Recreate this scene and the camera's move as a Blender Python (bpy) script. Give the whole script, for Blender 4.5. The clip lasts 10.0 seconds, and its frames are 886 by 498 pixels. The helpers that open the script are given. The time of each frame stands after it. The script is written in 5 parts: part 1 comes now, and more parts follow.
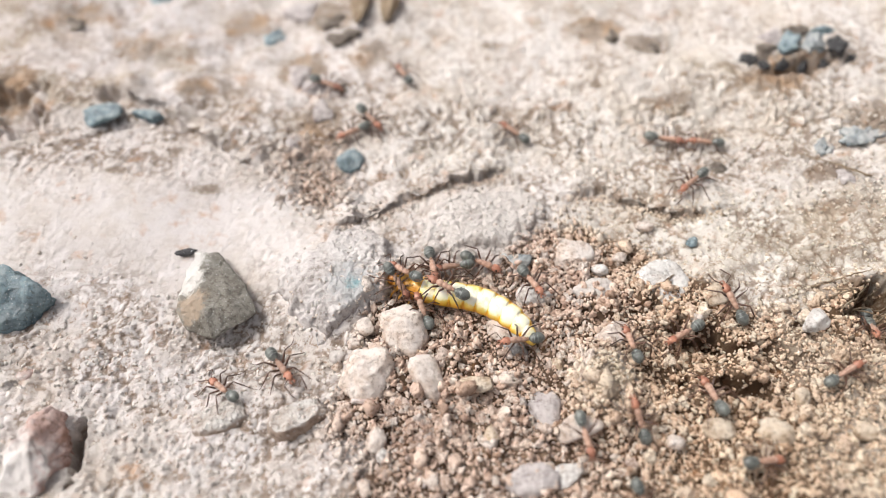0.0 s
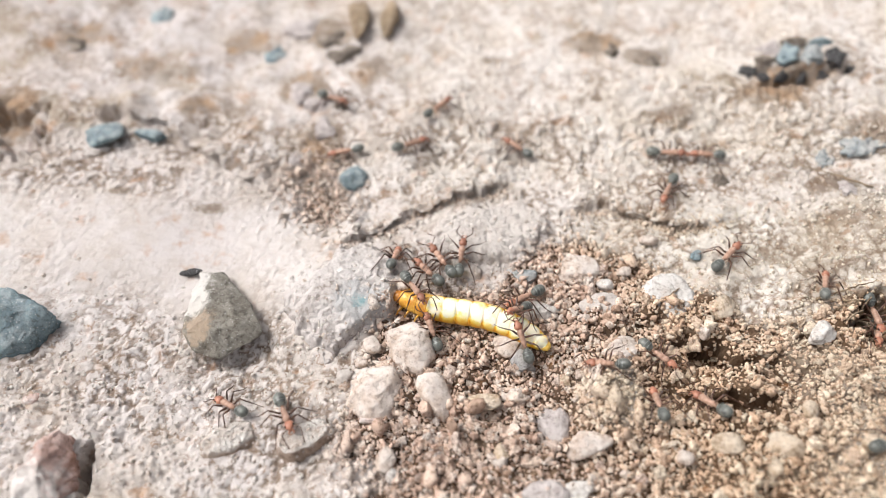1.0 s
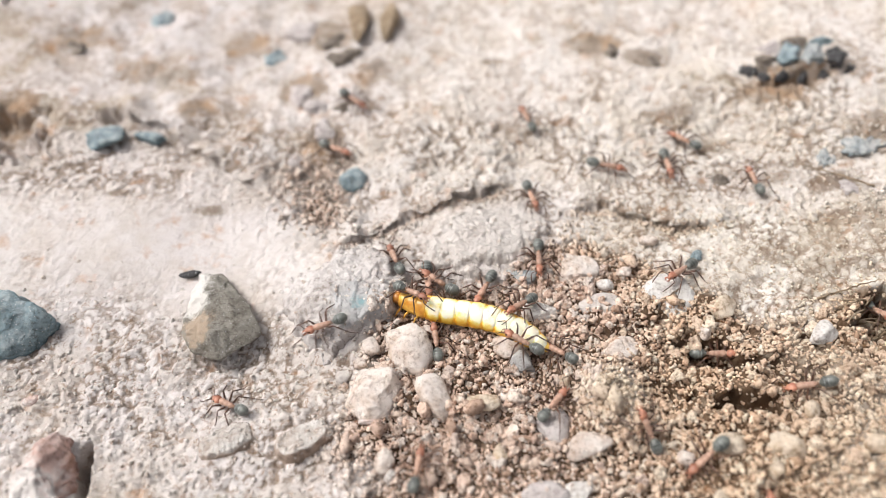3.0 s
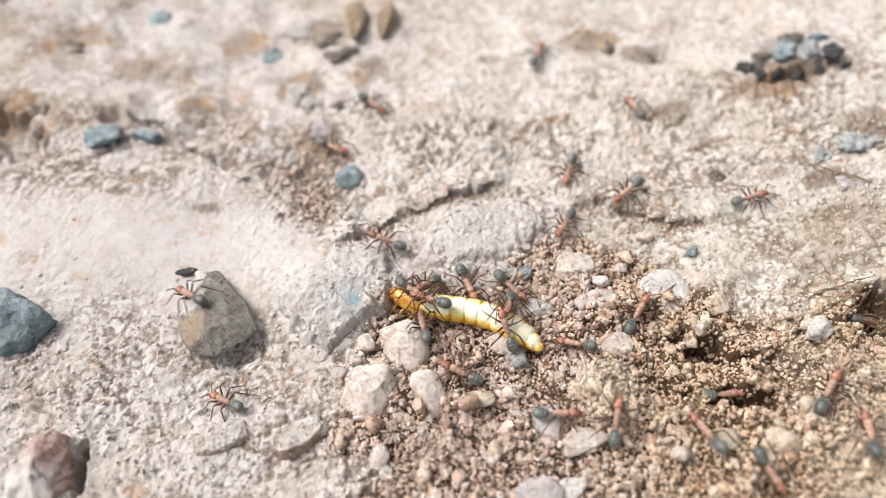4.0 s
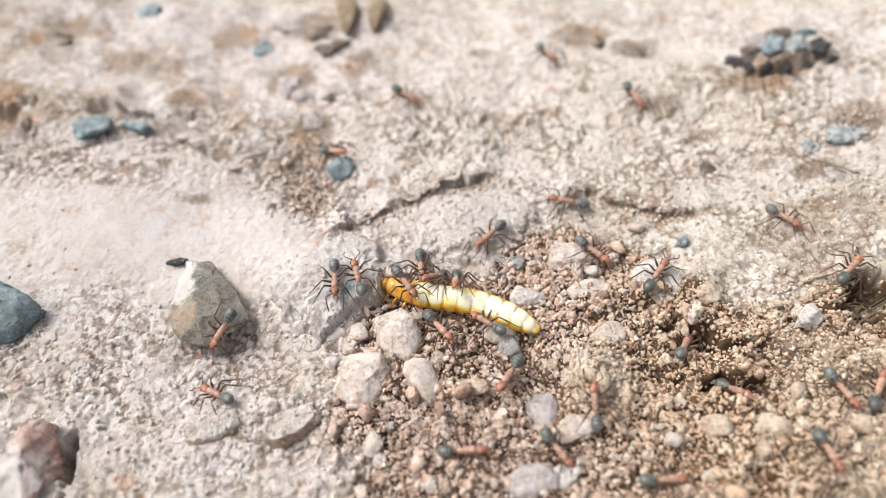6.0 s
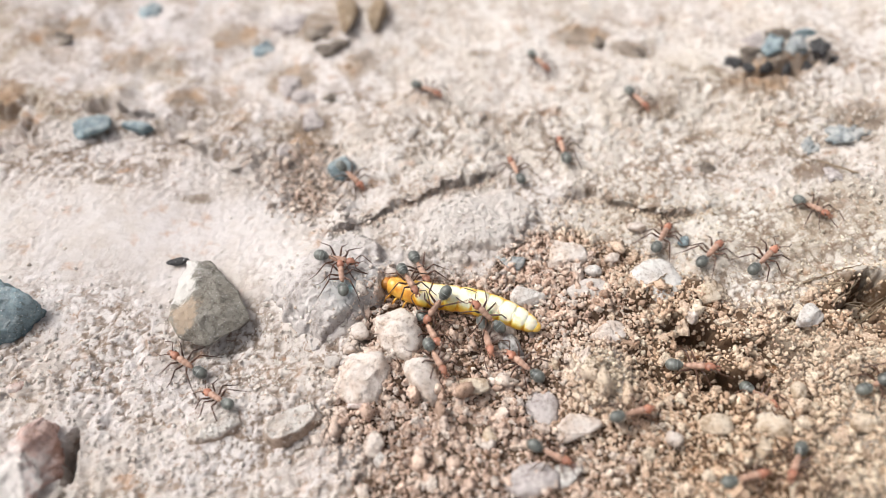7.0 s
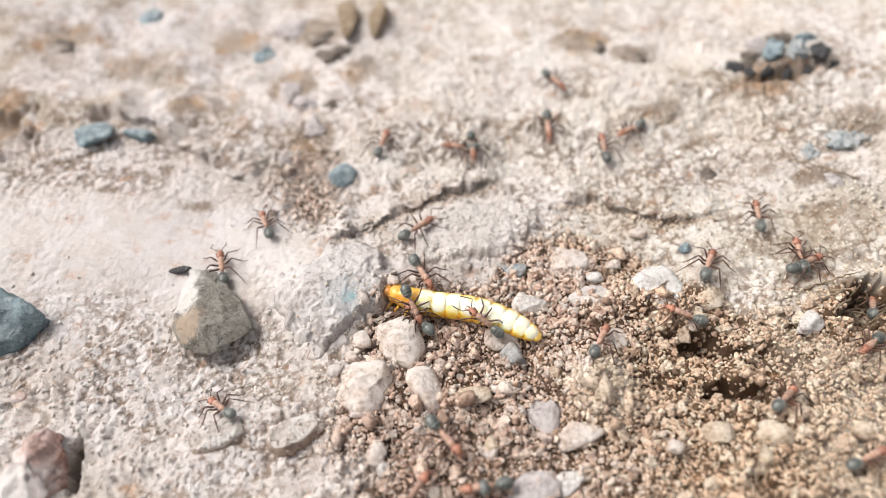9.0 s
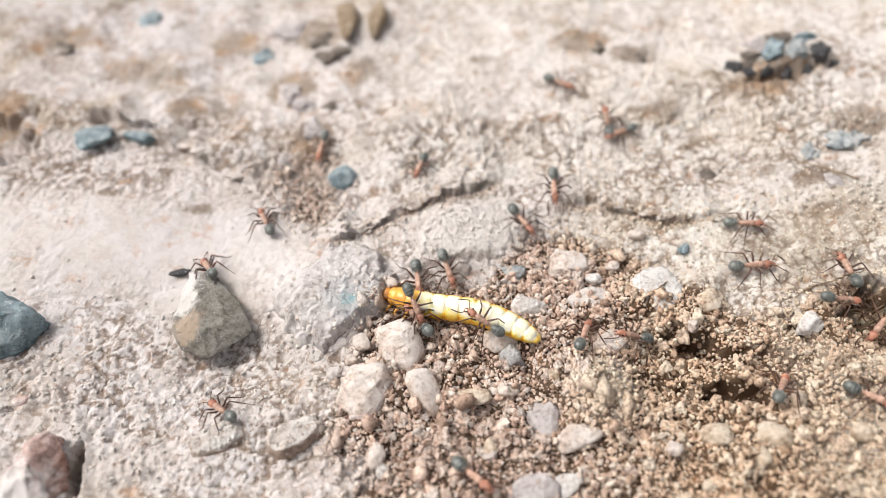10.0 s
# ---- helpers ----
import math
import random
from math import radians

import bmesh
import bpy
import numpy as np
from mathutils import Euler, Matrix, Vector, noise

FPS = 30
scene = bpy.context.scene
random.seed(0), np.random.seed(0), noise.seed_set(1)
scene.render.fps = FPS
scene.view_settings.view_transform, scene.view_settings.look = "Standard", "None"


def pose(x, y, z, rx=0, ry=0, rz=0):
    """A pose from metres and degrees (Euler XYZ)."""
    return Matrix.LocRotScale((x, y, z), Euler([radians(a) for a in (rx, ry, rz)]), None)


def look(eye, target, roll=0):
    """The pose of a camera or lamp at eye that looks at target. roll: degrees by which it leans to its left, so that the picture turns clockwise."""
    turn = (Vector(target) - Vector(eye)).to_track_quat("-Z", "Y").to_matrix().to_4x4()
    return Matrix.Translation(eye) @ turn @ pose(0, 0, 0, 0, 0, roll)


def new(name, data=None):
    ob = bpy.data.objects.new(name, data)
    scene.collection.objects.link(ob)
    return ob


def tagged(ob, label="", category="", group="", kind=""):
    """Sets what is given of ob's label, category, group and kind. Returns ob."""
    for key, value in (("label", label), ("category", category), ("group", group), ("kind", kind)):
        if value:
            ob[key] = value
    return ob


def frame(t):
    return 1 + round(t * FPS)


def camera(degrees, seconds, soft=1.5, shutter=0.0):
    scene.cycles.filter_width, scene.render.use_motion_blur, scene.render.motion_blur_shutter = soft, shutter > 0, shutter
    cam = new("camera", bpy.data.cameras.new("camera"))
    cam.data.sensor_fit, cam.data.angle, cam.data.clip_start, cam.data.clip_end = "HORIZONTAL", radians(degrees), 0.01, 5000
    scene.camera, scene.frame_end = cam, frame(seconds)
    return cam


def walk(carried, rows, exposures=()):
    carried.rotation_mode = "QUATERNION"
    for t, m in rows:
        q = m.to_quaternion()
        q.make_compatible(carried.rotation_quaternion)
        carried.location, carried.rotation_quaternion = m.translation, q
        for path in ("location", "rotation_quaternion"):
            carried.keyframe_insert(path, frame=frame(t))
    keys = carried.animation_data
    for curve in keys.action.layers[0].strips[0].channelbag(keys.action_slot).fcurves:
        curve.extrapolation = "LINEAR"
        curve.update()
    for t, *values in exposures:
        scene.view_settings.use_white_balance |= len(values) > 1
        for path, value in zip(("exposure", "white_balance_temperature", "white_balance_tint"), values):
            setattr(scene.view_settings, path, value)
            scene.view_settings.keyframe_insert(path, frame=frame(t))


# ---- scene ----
cam = camera(62, 10.0, soft=0.6, shutter=0.5)
EXPOSURE = 0.29
PATH = [
    (0.0, look((0.00049, -0.06958, 0.08948), (-0.00037, -0.00656, -0.00067), -2.416)),
    (0.5, look((-0.00010, -0.06908, 0.09004), (-0.00070, -0.00550, 0.00028), -2.686)),
    (1.0, look((-0.00086, -0.06852, 0.09036), (-0.00099, -0.00459, 0.00084), -2.636)),
    (1.5, look((-0.00087, -0.06833, 0.09048), (-0.00107, -0.00421, 0.00110), -2.826)),
    (2.0, look((-0.00072, -0.06843, 0.09045), (-0.00106, -0.00422, 0.00112), -2.953)),
    (2.5, look((-0.00033, -0.06871, 0.09012), (-0.00097, -0.00421, 0.00101), -3.188)),
    (4.0, look((0.00096, -0.06939, 0.08953), (-0.00030, -0.00479, 0.00050), -3.810)),
    (4.5, look((0.00170, -0.06990, 0.08940), (0.00019, -0.00533, 0.00035), -4.101)),
    (5.0, look((0.00128, -0.07037, 0.08865), (0.00061, -0.00550, -0.00018), -3.526)),
    (5.5, look((0.00045, -0.07086, 0.08820), (0.00078, -0.00576, -0.00046), -2.757)),
    (7.0, look((-0.00030, -0.07138, 0.08816), (0.00069, -0.00605, -0.00033), -2.212)),
    (7.5, look((-0.00044, -0.07130, 0.08839), (0.00063, -0.00598, -0.00011), -2.224)),
    (8.0, look((-0.00042, -0.07094, 0.08881), (0.00057, -0.00584, 0.00015), -2.329)),
    (8.5, look((-0.00062, -0.07070, 0.08908), (0.00049, -0.00565, 0.00038), -2.268)),
    (9.0, look((-0.00030, -0.07022, 0.08936), (0.00051, -0.00534, 0.00054), -2.553)),
    (9.5, look((-0.00002, -0.06974, 0.08977), (0.00056, -0.00513, 0.00075), -2.794)),
    (10.0, look((0.00028, -0.06978, 0.08979), (0.00064, -0.00518, 0.00075), -3.071)),
]
walk(cam, PATH, [(0.0, EXPOSURE), (10.0, EXPOSURE)])

cam.data.dof.use_dof = True
cam.data.dof.focus_distance = 0.0995
cam.data.dof.aperture_fstop = 9.8

# ---- daylight: a bright hazy sky and a soft sun behind thin cloud ----
SUN_ELEVATION, SUN_AZIMUTH = 55.0, -70.0     # degrees; azimuth from +y towards +x
world = bpy.data.worlds.new("hazy_sky")
world.use_nodes = True
scene.world = world
wt = world.node_tree
sky = wt.nodes.new("ShaderNodeTexSky")
sky.sky_type, sky.sun_disc = "NISHITA", False
sky.sun_elevation, sky.sun_rotation = radians(SUN_ELEVATION), radians(SUN_AZIMUTH)
sky.air_density, sky.dust_density, sky.ozone_density = 0.42, 6.0, 0.1
haze = wt.nodes.new("ShaderNodeHueSaturation")        # thin cloud takes most of the blue away
haze.inputs["Saturation"].default_value = 0.3
wt.links.new(sky.outputs[0], haze.inputs["Color"])
wt.links.new(haze.outputs[0], wt.nodes["Background"].inputs[0])
wt.nodes["Background"].inputs[1].default_value = 0.15
sun = new("sun", bpy.data.lights.new("sun", "SUN"))
sun.data.energy, sun.data.angle, sun.data.color = 1.35, radians(20), (1.0, 0.98, 0.955)
sa, se = radians(SUN_AZIMUTH), radians(SUN_ELEVATION)
sun.matrix_world = look((math.sin(sa) * math.cos(se), math.cos(sa) * math.cos(se), math.sin(se)), (0, 0, 0))

MM = 0.001


# ---- noise on arrays ----
def lattice(ix, iy, seed):
    h = (ix.astype(np.int64) * 374761393 + iy.astype(np.int64) * 668265263 + seed * 1442695041) & 0x7FFFFFFF
    h = ((h ^ (h >> 13)) * 1274126177) & 0x7FFFFFFF
    h = ((h ^ (h >> 16)) * 2246822519) & 0x7FFFFFFF
    return (h ^ (h >> 15)) / 0x7FFFFFFF * 2 - 1


def value_noise(x, y, seed=0):
    x, y = np.asarray(x, float), np.asarray(y, float)
    ix, iy = np.floor(x), np.floor(y)
    fx, fy = x - ix, y - iy
    fx, fy = fx * fx * fx * (fx * (fx * 6 - 15) + 10), fy * fy * fy * (fy * (fy * 6 - 15) + 10)
    ix, iy = ix.astype(np.int64), iy.astype(np.int64)
    a, b = lattice(ix, iy, seed), lattice(ix + 1, iy, seed)
    c, d = lattice(ix, iy + 1, seed), lattice(ix + 1, iy + 1, seed)
    return (a + (b - a) * fx) * (1 - fy) + (c + (d - c) * fx) * fy


def fbm(x, y, octaves=4, seed=0, gain=0.5):
    total, amp = 0.0, 1.0
    for n in range(octaves):
        turn = 0.7 * n
        u, v = x * math.cos(turn) - y * math.sin(turn), x * math.sin(turn) + y * math.cos(turn)
        total = total + amp * value_noise(u * 2 ** n + 17.3 * n, v * 2 ** n - 9.1 * n, seed + n)
        amp *= gain
    return total


def knobs(x, y, cell, seed):
    """A floor of rounded lumps of uneven size, one to a cell: height over the gaps, 0 to about 0.8."""
    u, v = x / cell + 0.35 * value_noise(x / cell * 0.9, y / cell * 0.9, seed + 50), y / cell + 0.35 * value_noise(x / cell * 0.9 + 31, y / cell * 0.9, seed + 51)
    iu, iv = np.floor(u).astype(np.int64), np.floor(v).astype(np.int64)
    best = np.zeros(np.shape(u))
    for du in (-1, 0, 1):
        for dv in (-1, 0, 1):
            a, b = iu + du, iv + dv
            size = 0.56 + 0.24 * lattice(a, b, seed + 2)
            d2 = (u - a - 0.5 - 0.42 * lattice(a, b, seed)) ** 2 + (v - b - 0.5 - 0.42 * lattice(a, b, seed + 1)) ** 2
            best = np.maximum(best, np.sqrt(np.maximum(0, size * size - d2)))
    return best


def smooth(a, b, x):
    t = np.clip((x - a) / (b - a), 0, 1)
    return t * t * (3 - 2 * t)


def along(points, x, y):
    """Distance to a line of points, positive on its left."""
    best = np.full(np.shape(x), 1e9)
    side = np.ones(np.shape(x))
    for (x0, y0), (x1, y1) in zip(points, points[1:]):
        dx, dy = x1 - x0, y1 - y0
        t = np.clip(((x - x0) * dx + (y - y0) * dy) / (dx * dx + dy * dy), 0, 1)
        d = np.hypot(x - x0 - t * dx, y - y0 - t * dy)
        s = np.where(dx * (y - y0) - dy * (x - x0) >= 0, 1.0, -1.0)
        side = np.where(d < best, s, side)
        best = np.minimum(best, d)
    return best * side


def bump_at(x, y, cx, cy, rx, ry, turn=0.0):
    c, s = math.cos(radians(turn)), math.sin(radians(turn))
    u, v = ((x - cx) * c + (y - cy) * s) / rx, (-(x - cx) * s + (y - cy) * c) / ry
    return np.exp(-(u * u + v * v))


# ---- the lie of the land, in millimetres ----
LIP = [(-14.5, -2.6), (-12.5, -1.6), (-9.0, 0.0), (-4.6, 2.9), (0.8, 5.2), (6.2, 5.6), (8.6, 7.2)]
LIP_EAST = [(20.4, 2.2), (26.1, 2.0), (30.0, -0.4), (34.7, -2.3), (40.5, -2.0)]
LIP_WEST = [(-53, 24.0), (-48.3, 23.0), (-43.7, 18.8), (-36.3, 14.0), (-31.0, 10.4)]


def close_by(x, y):
    """1 in the patch of ground at hand, 0 on the plain round it."""
    return np.exp(-((x / 120.0) ** 4 + ((y - 10) / 110.0) ** 4))


def crumbly(x, y):
    """How loose the soil is: 0 on the dried crust, 1 where it is all crumbs."""
    wob = 5 * fbm(x / 14, y / 14, 3, 41)
    edge = np.interp(x, (-12, -6, 6, 11, 15, 21, 27, 40, 55, 85), (-11.5, -10.5, -9.5, -6.0, -2.0, -1.0, -4.5, -16.0, -20.5, -21.5))
    south = smooth(-19, -9, x - 0.25 * (y + 30) + wob) * smooth(1.5, -3.5, y - edge + 0.55 * wob)
    east = 0.34 * smooth(8, 18, x + wob) * smooth(4, -2, y + 0.4 * wob)
    tuft = 0.7 * bump_at(x, y, -19, 3.5, 6, 5) + 0.65 * bump_at(x, y, -22, 12, 8, 7)
    north = 0.10 * smooth(-25, 0, x + wob) * smooth(4, 14, y)
    pale = 0.55 * bump_at(x, y, 46, -10, 16, 7, -8)
    return np.clip(np.maximum.reduce([south, east, tuft, north]) - pale + 0.7 * bump_at(x, y, 57.5, -19.8, 8, 5), 0.0, 1.0) * close_by(x, y)


def pit(x, y, cx, cy, rx, ry, turn, depth):
    """A hole with steep, ragged sides."""
    c, s = math.cos(radians(turn)), math.sin(radians(turn))
    u, v = ((x - cx) * c + (y - cy) * s) / rx, (-(x - cx) * s + (y - cy) * c) / ry
    return depth * smooth(1.1, 0.45, np.hypot(u, v) + 0.42 * fbm(x / 2.0, y / 2.0, 3, 171))


def lip_wobble(x, y):
    return 0.7 * fbm(x / 3.4, y / 3.4, 4, 21, 0.62) + 0.35 * fbm(x / 0.8, y / 0.8, 2, 23)


def lip_ends(line, x):
    return smooth(0, 5, np.minimum(np.abs(x - line[0][0] + 4), np.abs(line[-1][0] + 4 - x))) * (x > line[0][0] - 4) * (x < line[-1][0] + 4)


def land(x, y):
    x, y = np.asarray(x, float), np.asarray(y, float)
    near = np.exp(-(x * x + y * y) / 160.0 ** 2)
    z = 1.1 * fbm(x / 38, y / 38, 3, 3) * near + 60 * fbm(x / 4000, y / 4000, 3, 5) * (1 - near)
    wob = lip_wobble(x, y)
    for line, height, reach in ((LIP, 1.75, 11.0), (LIP_EAST, 1.35, 10.0), (LIP_WEST, 2.3, 12.0)):
        d = along(line, x, y) + wob
        ends = lip_ends(line, x)
        z = z + ends * height * (0.8 + 0.7 * fbm(x / 5.5, y / 5.5, 2, 341)) * smooth(-0.2, 0.3, d) * np.exp(-np.maximum(d, 0) / reach)
        z = z - ends * 0.4 * np.exp(-((d + 0.6) / 0.8) ** 2)
    # the ground swells round the sunken stones
    z = z + 2.3 * bump_at(x, y, -18, -12.5, 11, 9.5) + 0.9 * bump_at(x, y, 4.5, -2.2, 10, 6.5, 15) + 0.8 * bump_at(x, y, -21, -31, 6, 4, 20)
    # hollow where the crumbs lie, mound of crumbs, pits and low swells
    z = z - 1.3 * bump_at(x, y, 3, -19, 14, 6) + 3.9 * bump_at(x, y, 20.0, -29.6, 4.8, 5.0) + 0.9 * bump_at(x, y, 30, -17, 8, 4)
    z = z - pit(x, y, 57.8, -19.8, 6.2, 3.0, 20, 6.0) - pit(x, y, 35, -23.6, 4.6, 2.0, -20, 5.0) - pit(x, y, 35.4, -30.8, 5.4, 1.6, -16, 5.5)
    z = z - 2.6 * bump_at(x, y, 30, -27.0, 7.0, 4.5) - pit(x, y, -71, 19.5, 5.5, 6.0, 0, 3.4) - pit(x, y, -54.6, 24.6, 2.8, 2.2, 0, 3.2) - pit(x, y, -46.2, -37.2, 1.1, 3.6, 8, 9.0)
    z = z - pit(x, y, 61.0, 26.0, 8.5, 1.9, 4, 3.2) - pit(x, y, -90, 60, 9, 9, 0, 9.0)
    z = z + 1.1 * bump_at(x, y, -29, -33, 4.5, 3.0, 20) + 0.9 * bump_at(x, y, -60, 2, 26, 14) - 1.0 * bump_at(x, y, -21, 11, 7, 6)
    z = z - 1.0 * bump_at(x, y, -30.5, -21.6, 4.5, 1.6, 12) - 1.0 * bump_at(x, y, 33, 22, 6, 3) - 1.2 * bump_at(x, y, 48, 15, 7, 3) - 1.1 * bump_at(x, y, 40, 33, 6, 3)
    east = smooth(20, 30, x) * smooth(-8, -16, y) * smooth(80, 60, x)
    z = z + east * (0.9 * fbm(x / 5.5, y / 4.2, 3, 131) - 1.6 * np.maximum(0, fbm(x / 7.0, y / 4.5, 2, 137) - 0.35))
    north = smooth(6, 22, y)
    z = z + north * near * (0.55 * fbm(x / 9, y / 9, 4, 141, 0.5) - 1.3 * np.maximum(0, fbm(x / 13, y / 9, 2, 147) - 0.3))
    return z


def patchiness(x, y):
    """Where the crust is grainy (1) or worn smooth."""
    return 0.35 + 0.65 * smooth(-0.55, 0.35, fbm(x / 5.5, y / 4.5, 3, 317))


def knob_field(x, y):
    """The granules of the crust, coarser to the north."""
    return 0.62 * np.where(y < 6, knobs(x, y, 0.95, 311), knobs(x, y, 1.25, 312)) + 0.34 * knobs(x, y, 0.58, 317)


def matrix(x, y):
    """Brown earth darkened to paint shade into the gaps of the pale granules: 1 between them."""
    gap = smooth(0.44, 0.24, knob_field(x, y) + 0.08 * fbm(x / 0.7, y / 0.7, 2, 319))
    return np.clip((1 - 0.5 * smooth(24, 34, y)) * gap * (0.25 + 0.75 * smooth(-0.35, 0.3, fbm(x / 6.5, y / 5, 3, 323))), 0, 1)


def grit(x, y):
    """Fine relief of the surface."""
    loose = crumbly(x, y)
    fine = fbm(x / 0.95, y / 0.95, 2, 61)
    lumps = fbm(x / 2.6, y / 2.6, 3, 71)
    pits = np.minimum(0, fbm(x / 1.5, y / 1.5, 2, 83) + 0.55)
    rough = (0.6 + 0.4 * np.maximum(smooth(-12, -24, y), smooth(2, 10, y))) * (1 - 0.75 * bump_at(x, y, -46, -3, 26, 11)) * (1 - 0.6 * smooth(18, 32, y))
    far = smooth(4, 12, y) * smooth(-12, 0, x)
    calm = 1 - 0.65 * smooth(2, 10, y)
    granules = 0.95 * (knob_field(x, y) - 0.5) * rough * patchiness(x, y) * (1 - 0.35 * loose) * (1 + 0.6 * far) + 0.85 * loose * (knobs(x, y, 2.1, 331) + 0.5 * knobs(x, y, 1.3, 337) - 0.6)
    return granules + fine * (0.12 * rough + 0.12 * loose) + lumps * (0.26 * rough * calm + 0.30 * loose) + pits * (0.30 * rough * calm + 0.3 * loose)


# ---- materials ----
# stones that just break through the crust: x, y, reach along and across, turn, height, lean of the top
BURIED = {"boulder": (-15.2, -13.2, 9.6, 7.4, 40, 1.35, 0.35, 601), "slab": (5.8, -2.8, 9.8, 5.8, 20, 0.95, 0.05, 607),
          "ledge": (-19.4, -33.4, 4.2, 2.2, 24, 1.35, 0.7, 613), "low": (-29.2, -33.2, 3.8, 2.3, 22, 0.55, 0.4, 617)}


def buried_height(key, x, y):
    """How far the buried stone stands over the crust: highest at its south-eastern side, below 0 outside it."""
    cx, cy, rx, ry, turn, height, lean, seed = BURIED[key]
    c, s = math.cos(radians(turn)), math.sin(radians(turn))
    u, v = ((x - cx) * c + (y - cy) * s) / rx, (-(x - cx) * s + (y - cy) * c) / ry
    ragged = 0.16 * fbm(x / 3.5, y / 3.5, 3, seed) + 0.07 * fbm(x / 1.0, y / 1.0, 2, seed + 5)
    d = np.power(np.abs(u) ** 2.6 + np.abs(v) ** 2.6, 1 / 2.6) + ragged
    top = height * (1 - lean * np.clip(v, -1, 1.5))
    worn = 0.35 * fbm(x / 4.5, y / 4.5, 3, seed + 9) + 0.10 * fbm(x / 0.9, y / 0.9, 3, seed + 13, 0.65) + 0.34 * knobs(x, y, 0.8, seed + 15) * smooth(-0.6, 0.5, fbm(x / 4, y / 4, 2, seed + 17))
    return (top + worn) * smooth(1.05, 0.72, d) - 1.2 * smooth(0.85, 1.15, d)


def surface(x, y):
    """Height of what lies bare: the crust, or a buried stone's back."""
    base = land(x, y)
    z = base + grit(x, y)
    for key, (cx, cy, rx) in ((k, b[:3]) for k, b in BURIED.items()):
        on = (np.abs(x - cx) < 1.3 * rx) & (np.abs(y - cy) < 1.3 * rx)
        z[on] = np.maximum(z[on], base[on] + buried_height(key, x[on], y[on]))
    return z


def material(name, build):
    m = bpy.data.materials.new(name)
    m.use_nodes = True
    nt = m.node_tree
    build(nt, nt.nodes["Principled BSDF"])
    return m


def noise_node(nt, scale, detail=4.0, rough=0.6, distortion=0.0):
    co = nt.nodes.new("ShaderNodeTexCoord")
    n = nt.nodes.new("ShaderNodeTexNoise")
    n.inputs["Scale"].default_value, n.inputs["Detail"].default_value = scale, detail
    n.inputs["Roughness"].default_value, n.inputs["Distortion"].default_value = rough, distortion
    nt.links.new(co.outputs["Object"], n.inputs["Vector"])
    return n.outputs["Fac"]


def ramp(nt, fac, *stops):
    r = nt.nodes.new("ShaderNodeValToRGB")
    while len(r.color_ramp.elements) < len(stops):
        r.color_ramp.elements.new(0.5)
    for e, (p, c) in zip(r.color_ramp.elements, stops):
        e.position, e.color = p, (*c, 1)
    nt.links.new(fac, r.inputs[0])
    return r.outputs[0]


def mix(nt, fac, a, b, mode="MIX"):
    m = nt.nodes.new("ShaderNodeMix")
    m.data_type, m.blend_type = "RGBA", mode
    for socket, value in ((m.inputs["Factor"], fac), (m.inputs[6], a), (m.inputs[7], b)):
        if isinstance(value, (int, float)):
            socket.default_value = value
        elif isinstance(value, tuple):
            socket.default_value = (*value, 1)
        else:
            nt.links.new(value, socket)
    return m.outputs[2]


def relief(nt, bsdf, height, strength, distance):
    b = nt.nodes.new("ShaderNodeBump")
    b.inputs["Strength"].default_value, b.inputs["Distance"].default_value = strength, distance
    nt.links.new(height, b.inputs["Height"])
    nt.links.new(b.outputs[0], bsdf.inputs["Normal"])


def attribute(nt, name):
    a = nt.nodes.new("ShaderNodeAttribute")
    a.attribute_name = name
    return a.outputs["Fac"]


CRUST, CRUST_WARM = (0.69, 0.64, 0.618), (0.715, 0.668, 0.605)
# brown loam, darkened to paint the shade between the crumbs lying on it
LOAM_SHADE, LOAM_SHADE_WARM = (0.10, 0.064, 0.045), (0.125, 0.077, 0.046)
EARTH = (0.43, 0.365, 0.29)


